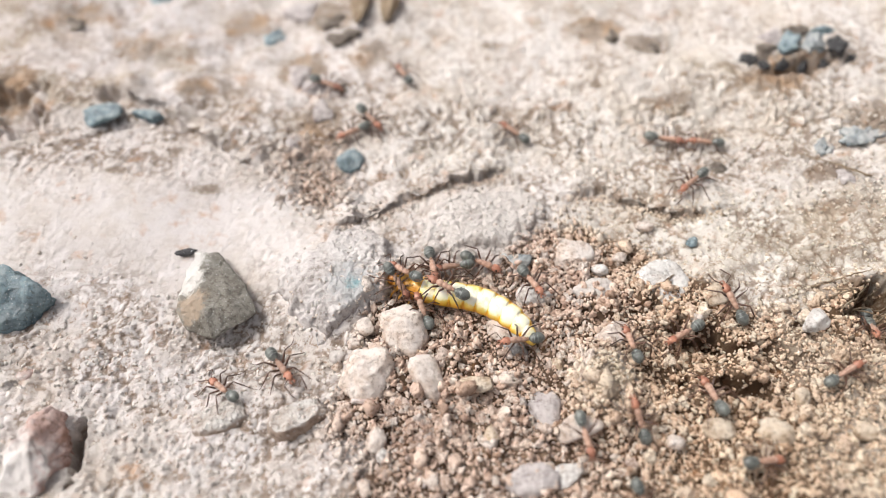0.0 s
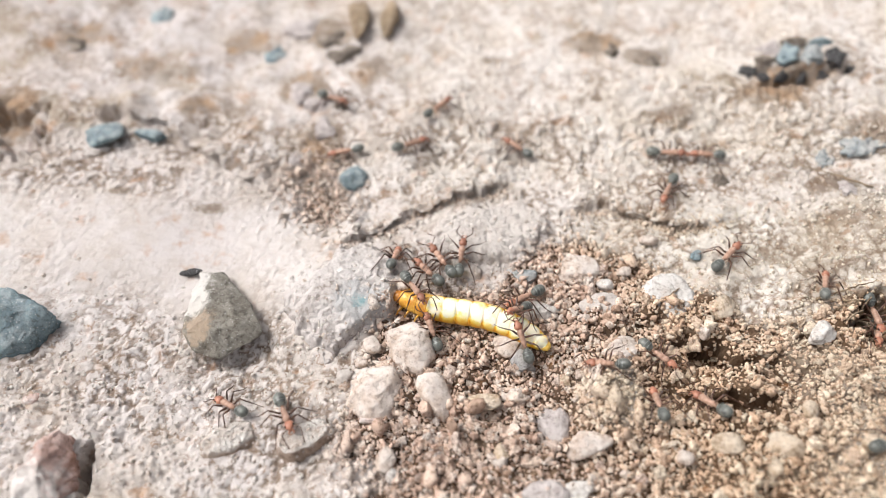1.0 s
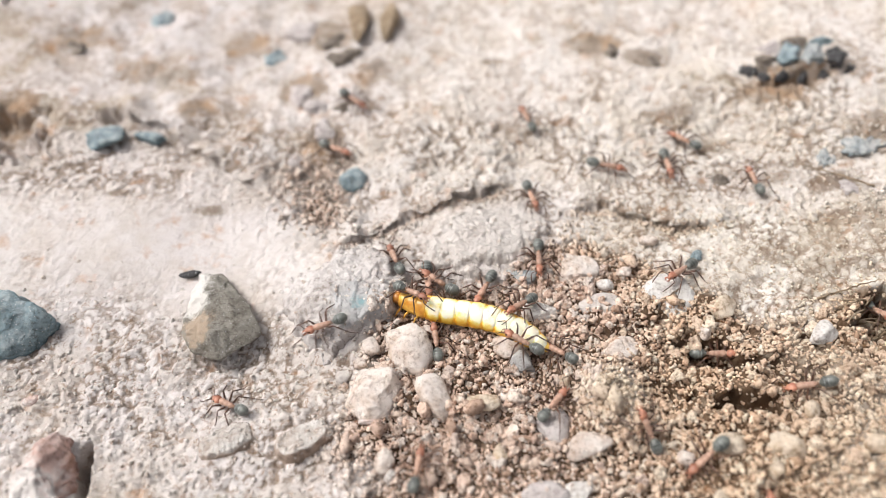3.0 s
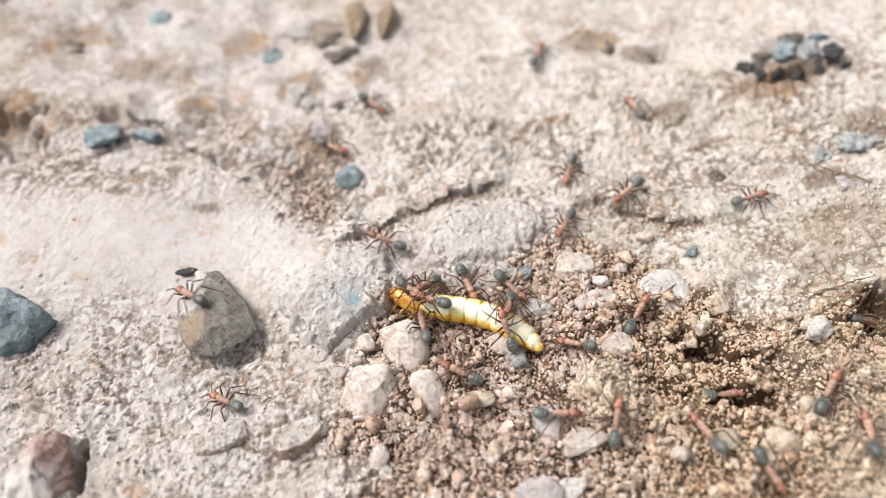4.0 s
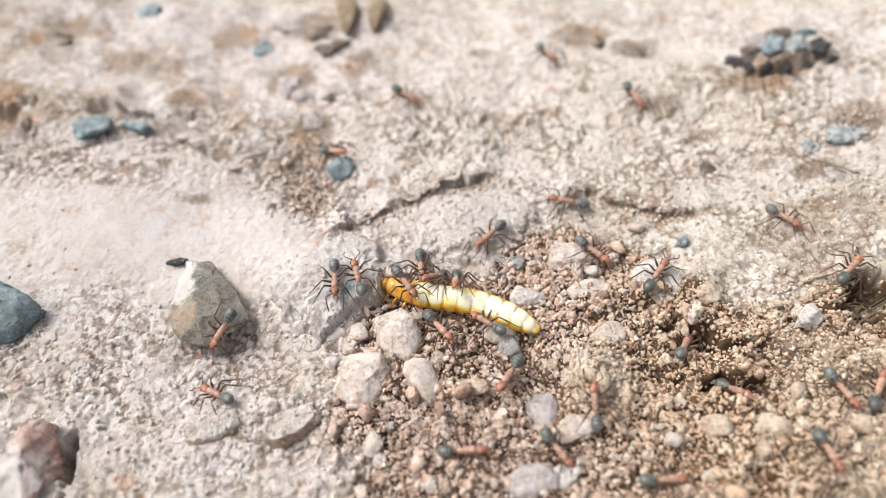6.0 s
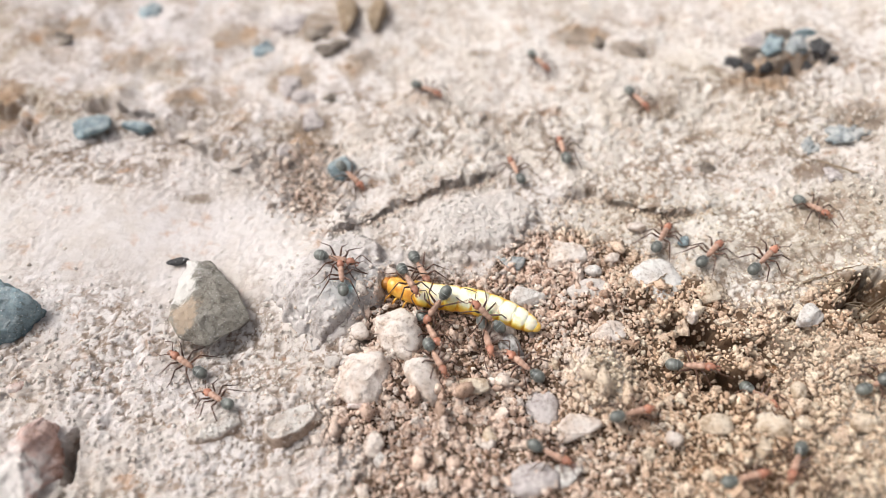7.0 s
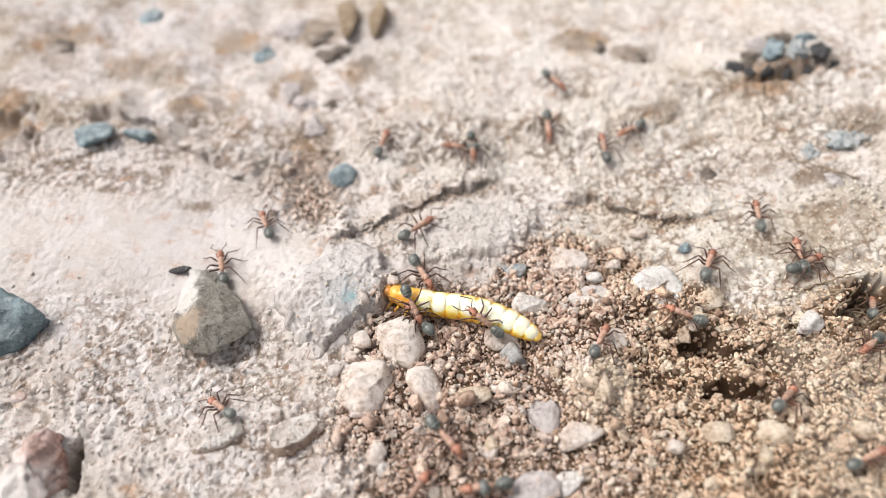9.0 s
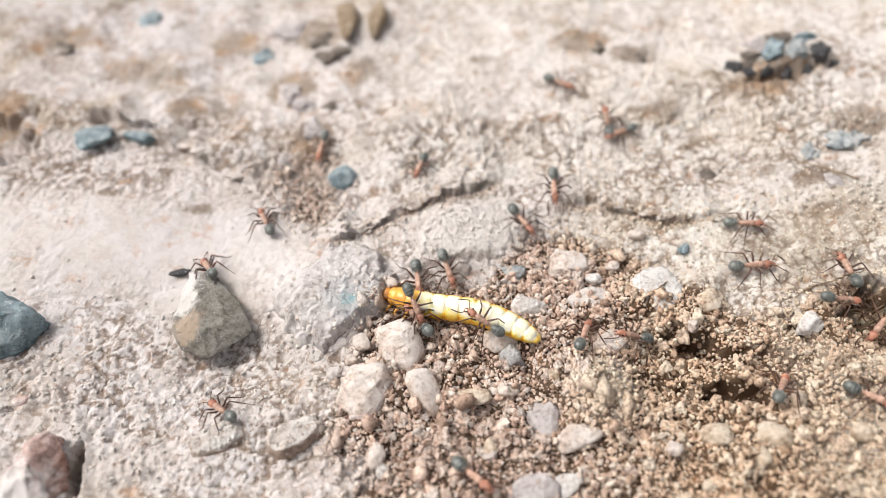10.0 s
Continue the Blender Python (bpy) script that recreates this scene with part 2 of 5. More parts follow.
def soil(nt, bsdf):
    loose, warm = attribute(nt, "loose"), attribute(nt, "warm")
    base = mix(nt, loose, mix(nt, warm, CRUST, CRUST_WARM), mix(nt, warm, LOAM_SHADE, LOAM_SHADE_WARM))
    patch = mix(nt, 0.5, noise_node(nt, 190, 8, 0.76, 0.4), noise_node(nt, 52, 4, 0.6, 0.5))
    earth = ramp(nt, patch, (0.535, (0, 0, 0)), (0.58, (1, 1, 1)))
    far = nt.nodes.new("ShaderNodeMath")
    far.operation = "MULTIPLY"
    nt.links.new(earth, far.inputs[0])
    nt.links.new(attribute(nt, "earthy"), far.inputs[1])
    base = mix(nt, far.outputs[0], base, EARTH)
    specks = ramp(nt, mix(nt, 0.45, noise_node(nt, 430, 5, 0.7, 0.6), noise_node(nt, 120, 3, 0.6)), (0.535, (0, 0, 0)), (0.575, (1, 1, 1)))
    specks = mix(nt, 1.0, specks, attribute(nt, "earthy"), "MULTIPLY")
    base = mix(nt, specks, base, mix(nt, 0.7, base, (0.33, 0.245, 0.175)))
    ragged = nt.nodes.new("ShaderNodeMath")
    ragged.operation = "MULTIPLY_ADD"
    ragged.inputs[1].default_value = 0.4
    nt.links.new(attribute(nt, "bare"), ragged.inputs[0])
    nt.links.new(mix(nt, 0.55, noise_node(nt, 150, 3, 0.6), noise_node(nt, 420, 6, 0.78, 0.6)), ragged.inputs[2])
    bare = ramp(nt, ragged.outputs[0], (0.70, (0, 0, 0)), (0.82, (0.85, 0.85, 0.85)))
    base = mix(nt, bare, base, ramp(nt, noise_node(nt, 110, 4, 0.7), (0.36, (0.22, 0.165, 0.125)), (0.5, (0.36, 0.30, 0.25)), (0.62, (0.40, 0.26, 0.155))))
    blotch = ramp(nt, noise_node(nt, 90, 5, 0.65), (0.30, (0.87, 0.83, 0.77)), (0.55, (1, 1, 1)))
    base = mix(nt, 1.0, base, blotch, "MULTIPLY")
    grain = ramp(nt, noise_node(nt, 1000, 5, 0.75, 0.5), (0.37, (0.60, 0.49, 0.41)), (0.455, (1, 1, 1)))
    base = mix(nt, attribute(nt, "granular"), base, grain, "MULTIPLY")
    # shade in the gaps of the pale crust, painted as brown earth between granules
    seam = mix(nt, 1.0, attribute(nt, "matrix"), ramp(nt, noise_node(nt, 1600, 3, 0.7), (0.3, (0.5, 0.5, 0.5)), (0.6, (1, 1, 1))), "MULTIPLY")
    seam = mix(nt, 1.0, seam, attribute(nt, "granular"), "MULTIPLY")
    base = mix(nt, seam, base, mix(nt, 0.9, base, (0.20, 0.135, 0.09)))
    base = mix(nt, attribute(nt, "granular"), mix(nt, 1.0, base, (0.86, 0.86, 0.86), "MULTIPLY"), base)
    rust = ramp(nt, noise_node(nt, 260, 3, 0.6), (0.60, (0, 0, 0)), (0.72, (1, 1, 1)))
    base = mix(nt, rust, base, mix(nt, 0.45, base, (0.42, 0.20, 0.08)))
    nt.links.new(base, bsdf.inputs["Base Color"])
    bsdf.inputs["Roughness"].default_value = 0.95
    bsdf.inputs["Specular IOR Level"].default_value = 0.15
    height = noise_node(nt, 1700, 6, 0.74)
    height = mix(nt, attribute(nt, "granular"), mix(nt, 0.5, (0.5, 0.5, 0.5), height), height)
    relief(nt, bsdf, height, 0.9, 0.00035)


def crumb_look(nt, bsdf):
    geo = nt.nodes.new("ShaderNodeNewGeometry")
    info = nt.nodes.new("ShaderNodeObjectInfo")
    add = nt.nodes.new("ShaderNodeMath")
    add.operation = "ADD"
    nt.links.new(geo.outputs["Random Per Island"], add.inputs[0])
    nt.links.new(info.outputs["Random"], add.inputs[1])
    wrap = nt.nodes.new("ShaderNodeMath")
    wrap.operation = "FRACT"
    nt.links.new(add.outputs[0], wrap.inputs[0])
    loam = ramp(nt, wrap.outputs[0], (0.0, (0.42, 0.29, 0.215)), (0.15, (0.62, 0.445, 0.355)), (0.5, (0.735, 0.56, 0.455)),
                (0.75, (0.785, 0.65, 0.555)), (0.93, (0.785, 0.70, 0.63)), (1.0, (0.56, 0.49, 0.45)))
    clay = ramp(nt, wrap.outputs[0], (0.0, (0.60, 0.52, 0.46)), (0.3, (0.66, 0.615, 0.575)), (0.8, (0.71, 0.67, 0.63)), (1.0, (0.62, 0.52, 0.45)))
    base = mix(nt, attribute(nt, "loose"), clay, loam)
    base = mix(nt, attribute(nt, "warm"), base, mix(nt, 1.0, base, (1.02, 0.985, 0.86), "MULTIPLY"))
    grain = ramp(nt, noise_node(nt, 1900, 3, 0.7), (0.36, (0.46, 0.37, 0.31)), (0.48, (1, 1, 1)), (0.8, (1.1, 1.1, 1.1)))
    nt.links.new(mix(nt, 0.8, base, grain, "MULTIPLY"), bsdf.inputs["Base Color"])
    bsdf.inputs["Roughness"].default_value = 0.93
    bsdf.inputs["Specular IOR Level"].default_value = 0.2
    relief(nt, bsdf, noise_node(nt, 3400, 4, 0.7), 0.9, 0.0003)


def stone_look(main, second, dust, dusty=0.4, rough=0.8, speck=0.0, scale=300, stains=()):
    def build(nt, bsdf):
        n = noise_node(nt, scale, 5, 0.65, 0.4)
        base = ramp(nt, n, (0.32, second), (0.55, main), (0.78, tuple(min(1, c * 1.12) for c in main)))
        fine = ramp(nt, noise_node(nt, scale * 6, 3, 0.7), (0.34, (0.50, 0.45, 0.41)), (0.50, (1, 1, 1)), (0.8, (1.08, 1.08, 1.08)))
        base = mix(nt, 0.8, base, fine, "MULTIPLY")
        # dust has settled on what faces up
        geo = nt.nodes.new("ShaderNodeNewGeometry")
        sep = nt.nodes.new("ShaderNodeSeparateXYZ")
        nt.links.new(geo.outputs["Normal"], sep.inputs[0])
        m = nt.nodes.new("ShaderNodeMath")
        m.operation = "MULTIPLY"
        nt.links.new(ramp(nt, sep.outputs[2], (0.25, (0, 0, 0)), (0.9, (1, 1, 1))), m.inputs[0])
        nt.links.new(ramp(nt, noise_node(nt, scale * 1.4, 4, 0.7), (0.62 - 0.5 * dusty, (0, 0, 0)), (0.85 - 0.4 * dusty, (1, 1, 1))), m.inputs[1])
        base = mix(nt, m.outputs[0], base, dust)
        if speck:
            v = nt.nodes.new("ShaderNodeTexVoronoi")
            v.inputs["Scale"].default_value = 2200
            co = nt.nodes.new("ShaderNodeTexCoord")
            nt.links.new(co.outputs["Object"], v.inputs["Vector"])
            base = mix(nt, ramp(nt, v.outputs["Distance"], (0.10, (speck,) * 3), (0.2, (0, 0, 0))), base, (0.75, 0.76, 0.76))
        for (x, y, z), reach, colour in stains:
            co = nt.nodes.new("ShaderNodeTexCoord")
            far = nt.nodes.new("ShaderNodeVectorMath")
            far.operation = "DISTANCE"
            far.inputs[1].default_value = (x * MM, y * MM, z * MM)
            nt.links.new(co.outputs["Object"], far.inputs[0])
            part_of = nt.nodes.new("ShaderNodeMath")
            part_of.operation = "DIVIDE"
            part_of.inputs[1].default_value = reach * MM
            nt.links.new(far.outputs["Value"], part_of.inputs[0])
            ragged = nt.nodes.new("ShaderNodeMath")
            ragged.operation = "ADD"
            nt.links.new(part_of.outputs[0], ragged.inputs[0])
            nt.links.new(noise_node(nt, 700, 5, 0.7), ragged.inputs[1])
            base = mix(nt, ramp(nt, ragged.outputs[0], (0.80, (0.9, 0.9, 0.9)), (1.0, (0, 0, 0))), base, colour)
        nt.links.new(base, bsdf.inputs["Base Color"])
        bsdf.inputs["Roughness"].default_value = rough
        bsdf.inputs["Specular IOR Level"].default_value = 0.35
        relief(nt, bsdf, noise_node(nt, max(900, scale * 5), 5, 0.72), 0.9, 0.0005)
    return build


soil_mat = material("soil", soil)
crumb_mat = material("soil_crumbs", crumb_look)
slate = material("blue_grey_slate", stone_look((0.235, 0.325, 0.36), (0.095, 0.14, 0.16), (0.43, 0.48, 0.49), 0.5, 0.65, 0.8))
pale_slate = material("pale_blue_grey_stone", stone_look((0.33, 0.375, 0.39), (0.17, 0.19, 0.20), (0.52, 0.51, 0.49), 0.5, 0.8, 0.4))
grey_brown = material("grey_brown_stone", stone_look((0.24, 0.20, 0.165), (0.10, 0.08, 0.065), (0.46, 0.40, 0.34), 0.25, 0.7, 0.35))
dusty_grey = material("dust_covered_stone", stone_look((0.55, 0.51, 0.49), (0.37, 0.325, 0.30), (0.63, 0.59, 0.565), 0.5, 0.95, 0.0, 200, (((2.4, -2.2, 2.2), 8.5, (0.46, 0.455, 0.45)), ((2.6, -2.0, 2.2), 3.4, (0.22, 0.36, 0.385)))))
ledge_mat = material("dusty_brown_ledge", stone_look((0.42, 0.325, 0.26), (0.27, 0.195, 0.15), (0.62, 0.59, 0.555), 0.7, 0.95, 0.0, 260))
flat_grey = material("flat_grey_stone", stone_look((0.40, 0.39, 0.38), (0.30, 0.29, 0.28), (0.50, 0.48, 0.46), 0.4, 0.8))
dark_mat = material("dark_glittering_stone", stone_look((0.075, 0.072, 0.075), (0.03, 0.03, 0.032), (0.24, 0.23, 0.22), 0.1, 0.45, 0.6))
stained = material("stained_grey_stone", stone_look((0.27, 0.25, 0.215), (0.15, 0.13, 0.105), (0.36, 0.34, 0.30), 0.2, 0.6, 0.7, 320, (((-2.6, -3.2, 3.0), 5.6, (0.39, 0.30, 0.22)), ((-3.9, 4.2, 2.0), 6.0, (0.68, 0.65, 0.62)), ((-3.6, 1.2, 2.4), 5.6, (0.68, 0.65, 0.61)))))
cream = material("cream_stone", stone_look((0.745, 0.655, 0.585), (0.52, 0.385, 0.295), (0.76, 0.69, 0.64), 0.5, 0.9))
white_stone = material("white_stone", stone_look((0.73, 0.705, 0.68), (0.54, 0.475, 0.425), (0.72, 0.69, 0.65), 0.4, 0.85))
red_stone = material("reddish_stone", stone_look((0.62, 0.43, 0.375), (0.38, 0.20, 0.14), (0.68, 0.58, 0.55), 0.45, 0.8, 0.0, 300, (((-2.6, -3.8, 1.8), 10.5, (0.72, 0.68, 0.65)), ((-3.8, 0.6, 1.2), 4.5, (0.62, 0.56, 0.53)))))
purple_stone = material("purplish_stone", stone_look((0.58, 0.52, 0.48), (0.42, 0.355, 0.315), (0.64, 0.59, 0.55), 0.75, 0.9))
mauve_stone = material("mauve_grey_stone", stone_look((0.50, 0.45, 0.435), (0.37, 0.32, 0.31), (0.60, 0.55, 0.53), 0.5, 0.9))
tan_stone = material("tan_stone", stone_look((0.66, 0.545, 0.42), (0.46, 0.335, 0.225), (0.70, 0.62, 0.52), 0.4, 0.9))
straw_mat = material("dry_husk", stone_look((0.36, 0.27, 0.18), (0.20, 0.14, 0.09), (0.48, 0.41, 0.33), 0.2, 0.7, 0.0, 500))


# ---- mesh helpers ----
def mesh_of(name, verts, faces, mat, shade=True):
    me = bpy.data.meshes.new(name)
    me.from_pydata(np.asarray(verts, float).tolist(), [], np.asarray(faces).tolist() if isinstance(faces, np.ndarray) else faces)
    me.materials.append(mat)
    if shade:
        me.polygons.foreach_set("use_smooth", [True] * len(me.polygons))
    me.update()
    return me


def link_bm(name, bm, mat, shade=True):
    me = bpy.data.meshes.new(name)
    bm.to_mesh(me)
    bm.free()
    me.materials.append(mat)
    if shade:
        me.polygons.foreach_set("use_smooth", [True] * len(me.polygons))
    return me


def part(name, me, parent, label=""):
    ob = new(name, me)
    ob.parent = parent
    if label:
        tagged(ob, label)
    return ob


def ball(level):
    bm = bmesh.new()
    bmesh.ops.create_icosphere(bm, subdivisions=level, radius=1)
    v = np.array([p.co[:] for p in bm.verts])
    f = np.array([[p.index for p in q.verts] for q in bm.faces])
    bm.free()
    return v / np.linalg.norm(v, axis=1)[:, None], f


BALLS = {n: ball(n) for n in (1, 2, 3, 4, 5, 6)}


def ball_noise(d, scale, seed):
    out = 0
    for n, (a, b) in enumerate(((0, 1), (1, 2), (2, 0))):
        out = out + value_noise(d[:, a] * scale + 7.7 * seed, d[:, b] * scale - 3.1 * seed, seed + n)
    return out / 1.6


def rock_verts(level, seed, facets=9, sharp=9.0, rough=0.07):
    """A unit stone: rounded meet of random planes, with a rough skin."""
    rng = np.random.RandomState(seed)
    d = BALLS[level][0]
    n = rng.normal(size=(facets, 3))
    n /= np.linalg.norm(n, axis=1)[:, None]
    off = rng.uniform(0.72, 1.05, facets)
    reach = np.maximum(d @ n.T, 1e-3) / off
    r = 1.0 / (np.power(reach, sharp).sum(1) + 0.7 ** sharp) ** (1 / sharp)
    r = r * (1 + rough * ball_noise(d, 2.2, seed) + 0.5 * rough * ball_noise(d, 5.5, seed + 5) + 0.3 * rough * ball_noise(d, 13, seed + 9))
    return d * r[:, None]


def stone(name, x, y, w, d, h, mat, label, seed, turn=0.0, sink=0.35, tilt=(0, 0), facets=9, sharp=9.0, rough=0.07, level=4, group="", category="stone", gritty=0.25):
    """A loose stone, w by d wide and h tall in all, sunk by a share of its height; millimetres."""
    v = rock_verts(level, seed, facets, sharp, rough)
    skin = BALLS[level][0] * (w, d, h)
    v = v * (1 + gritty * (value_noise(skin[:, 0] * 0.9 + skin[:, 2] * 0.6, skin[:, 1] * 0.9 - skin[:, 2] * 0.5, seed) + 0.6 * value_noise(skin[:, 0] * 2.1, skin[:, 1] * 2.1 + skin[:, 2], seed + 3)
                          + 0.55 * value_noise(skin[:, 0] * 1.0 + 5, skin[:, 1] * 1.0 + skin[:, 2] * 0.8, seed + 4) * (level > 4) + 0.45 * value_noise(skin[:, 0] * 0.62 * 2 + 3, skin[:, 1] * 0.62 * 2 - skin[:, 2], seed + 6) * (level > 4)
                          + 0.40 * value_noise(skin[:, 0] * 1.9 + 1, skin[:, 1] * 1.9 - skin[:, 2], seed + 8) * (level > 4)) / max(w, d))[:, None]
    lo, hi = v.min(0), v.max(0)
    v = (v - (lo + hi) / 2) / (hi - lo) * (w, d, h)
    v[:, 2] += h * (0.5 - sink)
    ob = new(name, mesh_of(name, v * MM, BALLS[level][1], mat))
    ob.matrix_world = pose(x * MM, y * MM, float(land(x, y)) * MM, tilt[0], tilt[1], turn)
    return tagged(ob, label, category, group)


def hull_stone(name, x, y, corners, mat, label, seed, soften=0.35, rough=0.28):
    """An angular stone: the hull of its corners, edges worn round, skin roughened; millimetres."""
    bm = bmesh.new()
    for c in corners:
        bm.verts.new(c)
    out = bmesh.ops.convex_hull(bm, input=bm.verts)
    bmesh.ops.delete(bm, geom=list({g for g in out["geom_interior"] + out["geom_unused"] if isinstance(g, bmesh.types.BMVert)}), context="VERTS")
    bmesh.ops.bevel(bm, geom=bm.edges[:], offset=soften, segments=2, profile=0.6, affect="EDGES", clamp_overlap=True)
    bmesh.ops.triangulate(bm, faces=bm.faces[:])
    for _ in range(4):
        longest = [e for e in bm.edges if e.calc_length() > 0.75]
        if not longest:
            break
        bmesh.ops.subdivide_edges(bm, edges=longest, cuts=1, use_grid_fill=False)
        bmesh.ops.triangulate(bm, faces=bm.faces[:])
    bm.normal_update()
    v = np.array([p.co[:] for p in bm.verts])
    n = np.array([p.normal[:] for p in bm.verts])
    lift = rough * (fbm(v[:, 0] * 0.5 + v[:, 2] * 0.3, v[:, 1] * 0.5 - v[:, 2] * 0.4, 3, seed) + 0.5 * fbm(v[:, 0] * 1.7, v[:, 1] * 1.7 + v[:, 2] * 1.3, 2, seed + 7))
    for p, q in zip(bm.verts, (v + n * lift[:, None]) * MM):
        p.co = q
    bmesh.ops.recalc_face_normals(bm, faces=bm.faces[:])
    ob = new(name, link_bm(name, bm, mat))
    ob.matrix_world = pose(x * MM, y * MM, float(land(x, y)) * MM)
    return tagged(ob, label, "stone")


def buried_stone(name, key, mat, label):
    """The bare back of a stone set in the crust, closed below; millimetres."""
    cx, cy, rx, ry, turn = BURIED[key][:5]
    c, s = math.cos(radians(turn)), math.sin(radians(turn))
    spokes, rings = 260, 76
    a = np.arange(spokes) / spokes * 2 * math.pi
    verts, faces = [], []
    for r in np.linspace(0.01, 1.25, rings):
        u, v = r * np.cos(a) * rx, r * np.sin(a) * ry
        x, y = cx + u * c - v * s, cy + u * s + v * c
        verts.append(np.stack([x - cx, y - cy, land(x, y) + buried_height(key, x, y) - float(land(cx, cy))], -1))
    for i in range(rings - 1):
        for k in range(spokes):
            p, q = i * spokes + k, i * spokes + (k + 1) % spokes
            faces.append((p, p + spokes, q + spokes, q))
    faces.append(tuple(range(spokes)))
    n = rings * spokes
    verts.append(verts[-1] * (0.9, 0.9, 0) + (0, 0, -4.0))
    for k in range(spokes):
        p, q = n - spokes + k, n - spokes + (k + 1) % spokes
        faces.append((p, p + spokes, q + spokes, q))
    faces.append(tuple(range(n, n + spokes))[::-1])
    ob = new(name, mesh_of(name, np.concatenate(verts) * MM, faces, mat))
    ob.matrix_world = pose(cx * MM, cy * MM, float(land(cx, cy)) * MM)
    return tagged(ob, label, "stone")


# ---- the ground: one sheet, fine near by and coarse towards the horizon ----
def lines(lo, hi, step, far, fine):
    inner = np.concatenate([np.arange(lo, fine[0], step), np.arange(fine[0], fine[1], fine[2]), np.arange(fine[1], hi + step / 2, step)])
    hi = inner[-1]
    out, s, p = [], step, hi
    while p < far:
        s *= 1.35
        p += s
        out.append(p)
    out = np.array(out)
    return np.concatenate([(lo - (out - hi))[::-1], inner, out])


def overhang(x, y):
    """How far the broken edges of the crust lean out over the hollow below them."""
    sx, sy = np.zeros(len(x)), np.zeros(len(x))
    near = np.flatnonzero((y > -8) & (y < 30) & (np.abs(x) < 62))
    u, v = x[near], y[near]
    wob = lip_wobble(u, v)
    for line, reach in ((LIP, 1.1), (LIP_EAST, 0.9), (LIP_WEST, 1.2)):
        d = along(line, u, v)
        gu, gv = (along(line, u + 0.05, v) - d) / 0.05, (along(line, u, v + 0.05) - d) / 0.05
        d = d + wob
        size = np.maximum(np.hypot(gu, gv), 0.5)
        push = reach * smooth(0.0, 0.3, d) * np.exp(-np.maximum(d, 0) / 1.6) * lip_ends(line, u) * smooth(-0.3, 0.3, fbm(u / 3.0, v / 3.0, 2, 343) + 0.15)
        sx[near] -= push * gu / size
        sy[near] -= push * gv / size
    return sx, sy


def build_ground():
    gx, gy = lines(-98, 98, 0.36, 3.0e5, (-68, 66, 0.21)), lines(-54, 78, 0.36, 3.0e5, (-50, 18, 0.2))
    X, Y = np.meshgrid(gx, gy)
    x, y = X.ravel(), Y.ravel()
    inside = smooth(0, 12, np.minimum.reduce([x + 105, 105 - x, y + 62, 86 - y]))
    z = land(x, y) + grit(x, y) * inside
    sx, sy = overhang(x, y)
    values_at = (x, y)
    x, y = x + sx, y + sy
    nx, ny = len(gx), len(gy)
    idx = np.arange(nx * ny).reshape(ny, nx)
    faces = np.stack([idx[:-1, :-1], idx[:-1, 1:], idx[1:, 1:], idx[1:, :-1]], -1).reshape(-1, 4)
    me = bpy.data.meshes.new("ground")
    me.vertices.add(len(x))
    me.vertices.foreach_set("co", (np.stack([x, y, z], 1) * MM).ravel())
    me.loops.add(faces.size)
    me.loops.foreach_set("vertex_index", faces.ravel().astype(np.int32))
    me.polygons.add(len(faces))
    me.polygons.foreach_set("loop_start", np.arange(0, faces.size, 4, dtype=np.int32))
    me.polygons.foreach_set("use_smooth", np.ones(len(faces), bool))
    me.update(calc_edges=True)
    me.validate()
    x, y = values_at
    # on the ground, loose also carries the shade that tone paints
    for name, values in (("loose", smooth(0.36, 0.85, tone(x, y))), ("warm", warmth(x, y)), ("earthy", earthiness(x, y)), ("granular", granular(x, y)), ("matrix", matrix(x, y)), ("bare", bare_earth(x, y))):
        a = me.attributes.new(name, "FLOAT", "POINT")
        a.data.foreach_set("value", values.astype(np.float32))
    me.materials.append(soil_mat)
    return tagged(new("ground", me), "dry pale clay soil with crumbs and grit", "ground", kind="structure")


def tone(x, y):
    """How brown the soil is: pale on the crust and on the mound, brown where it is loose; also paints shade under the
    broken edges and in two hollows.
    """
    # brown grit and painted shade below the broken edges and in the west hollow
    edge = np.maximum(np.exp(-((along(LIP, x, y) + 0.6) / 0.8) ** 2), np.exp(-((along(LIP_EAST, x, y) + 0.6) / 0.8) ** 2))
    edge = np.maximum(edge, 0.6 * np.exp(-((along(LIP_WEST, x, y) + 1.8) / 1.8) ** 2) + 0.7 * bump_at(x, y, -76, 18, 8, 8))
    # the last term paints shade into the east hole
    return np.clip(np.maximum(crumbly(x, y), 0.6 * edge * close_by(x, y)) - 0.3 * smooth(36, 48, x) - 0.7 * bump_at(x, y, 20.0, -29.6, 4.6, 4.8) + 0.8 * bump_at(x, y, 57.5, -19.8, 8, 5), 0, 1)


def granular(x, y):
    return 0.6 * (1 - close_by(x, y)) + close_by(x, y) * np.clip(0.15 + 0.8 * np.maximum.reduce([smooth(-8, -22, y + 4 * fbm(x / 12, y / 12, 2, 321)), smooth(-22, -10, x), 0.9 * smooth(4, 12, y)]) + 0.25 * fbm(x / 9, y / 6, 3, 325), 0.05, 1)


def warmth(x, y):
    east = smooth(12, 34, x + 6 * fbm(x / 18, y / 18, 3, 91)) * smooth(14, -4, y + 0.1 * x)
    return np.clip((0.7 * bump_at(x, y, 20, -29.6, 6, 6) + 0.9 * east + 0.5 * smooth(0, 12, y) * smooth(-24, 6, x) + 0.2 * fbm(x / 22, y / 22, 3, 97)) * close_by(x, y) + 0.2 * (1 - close_by(x, y)), 0, 1)


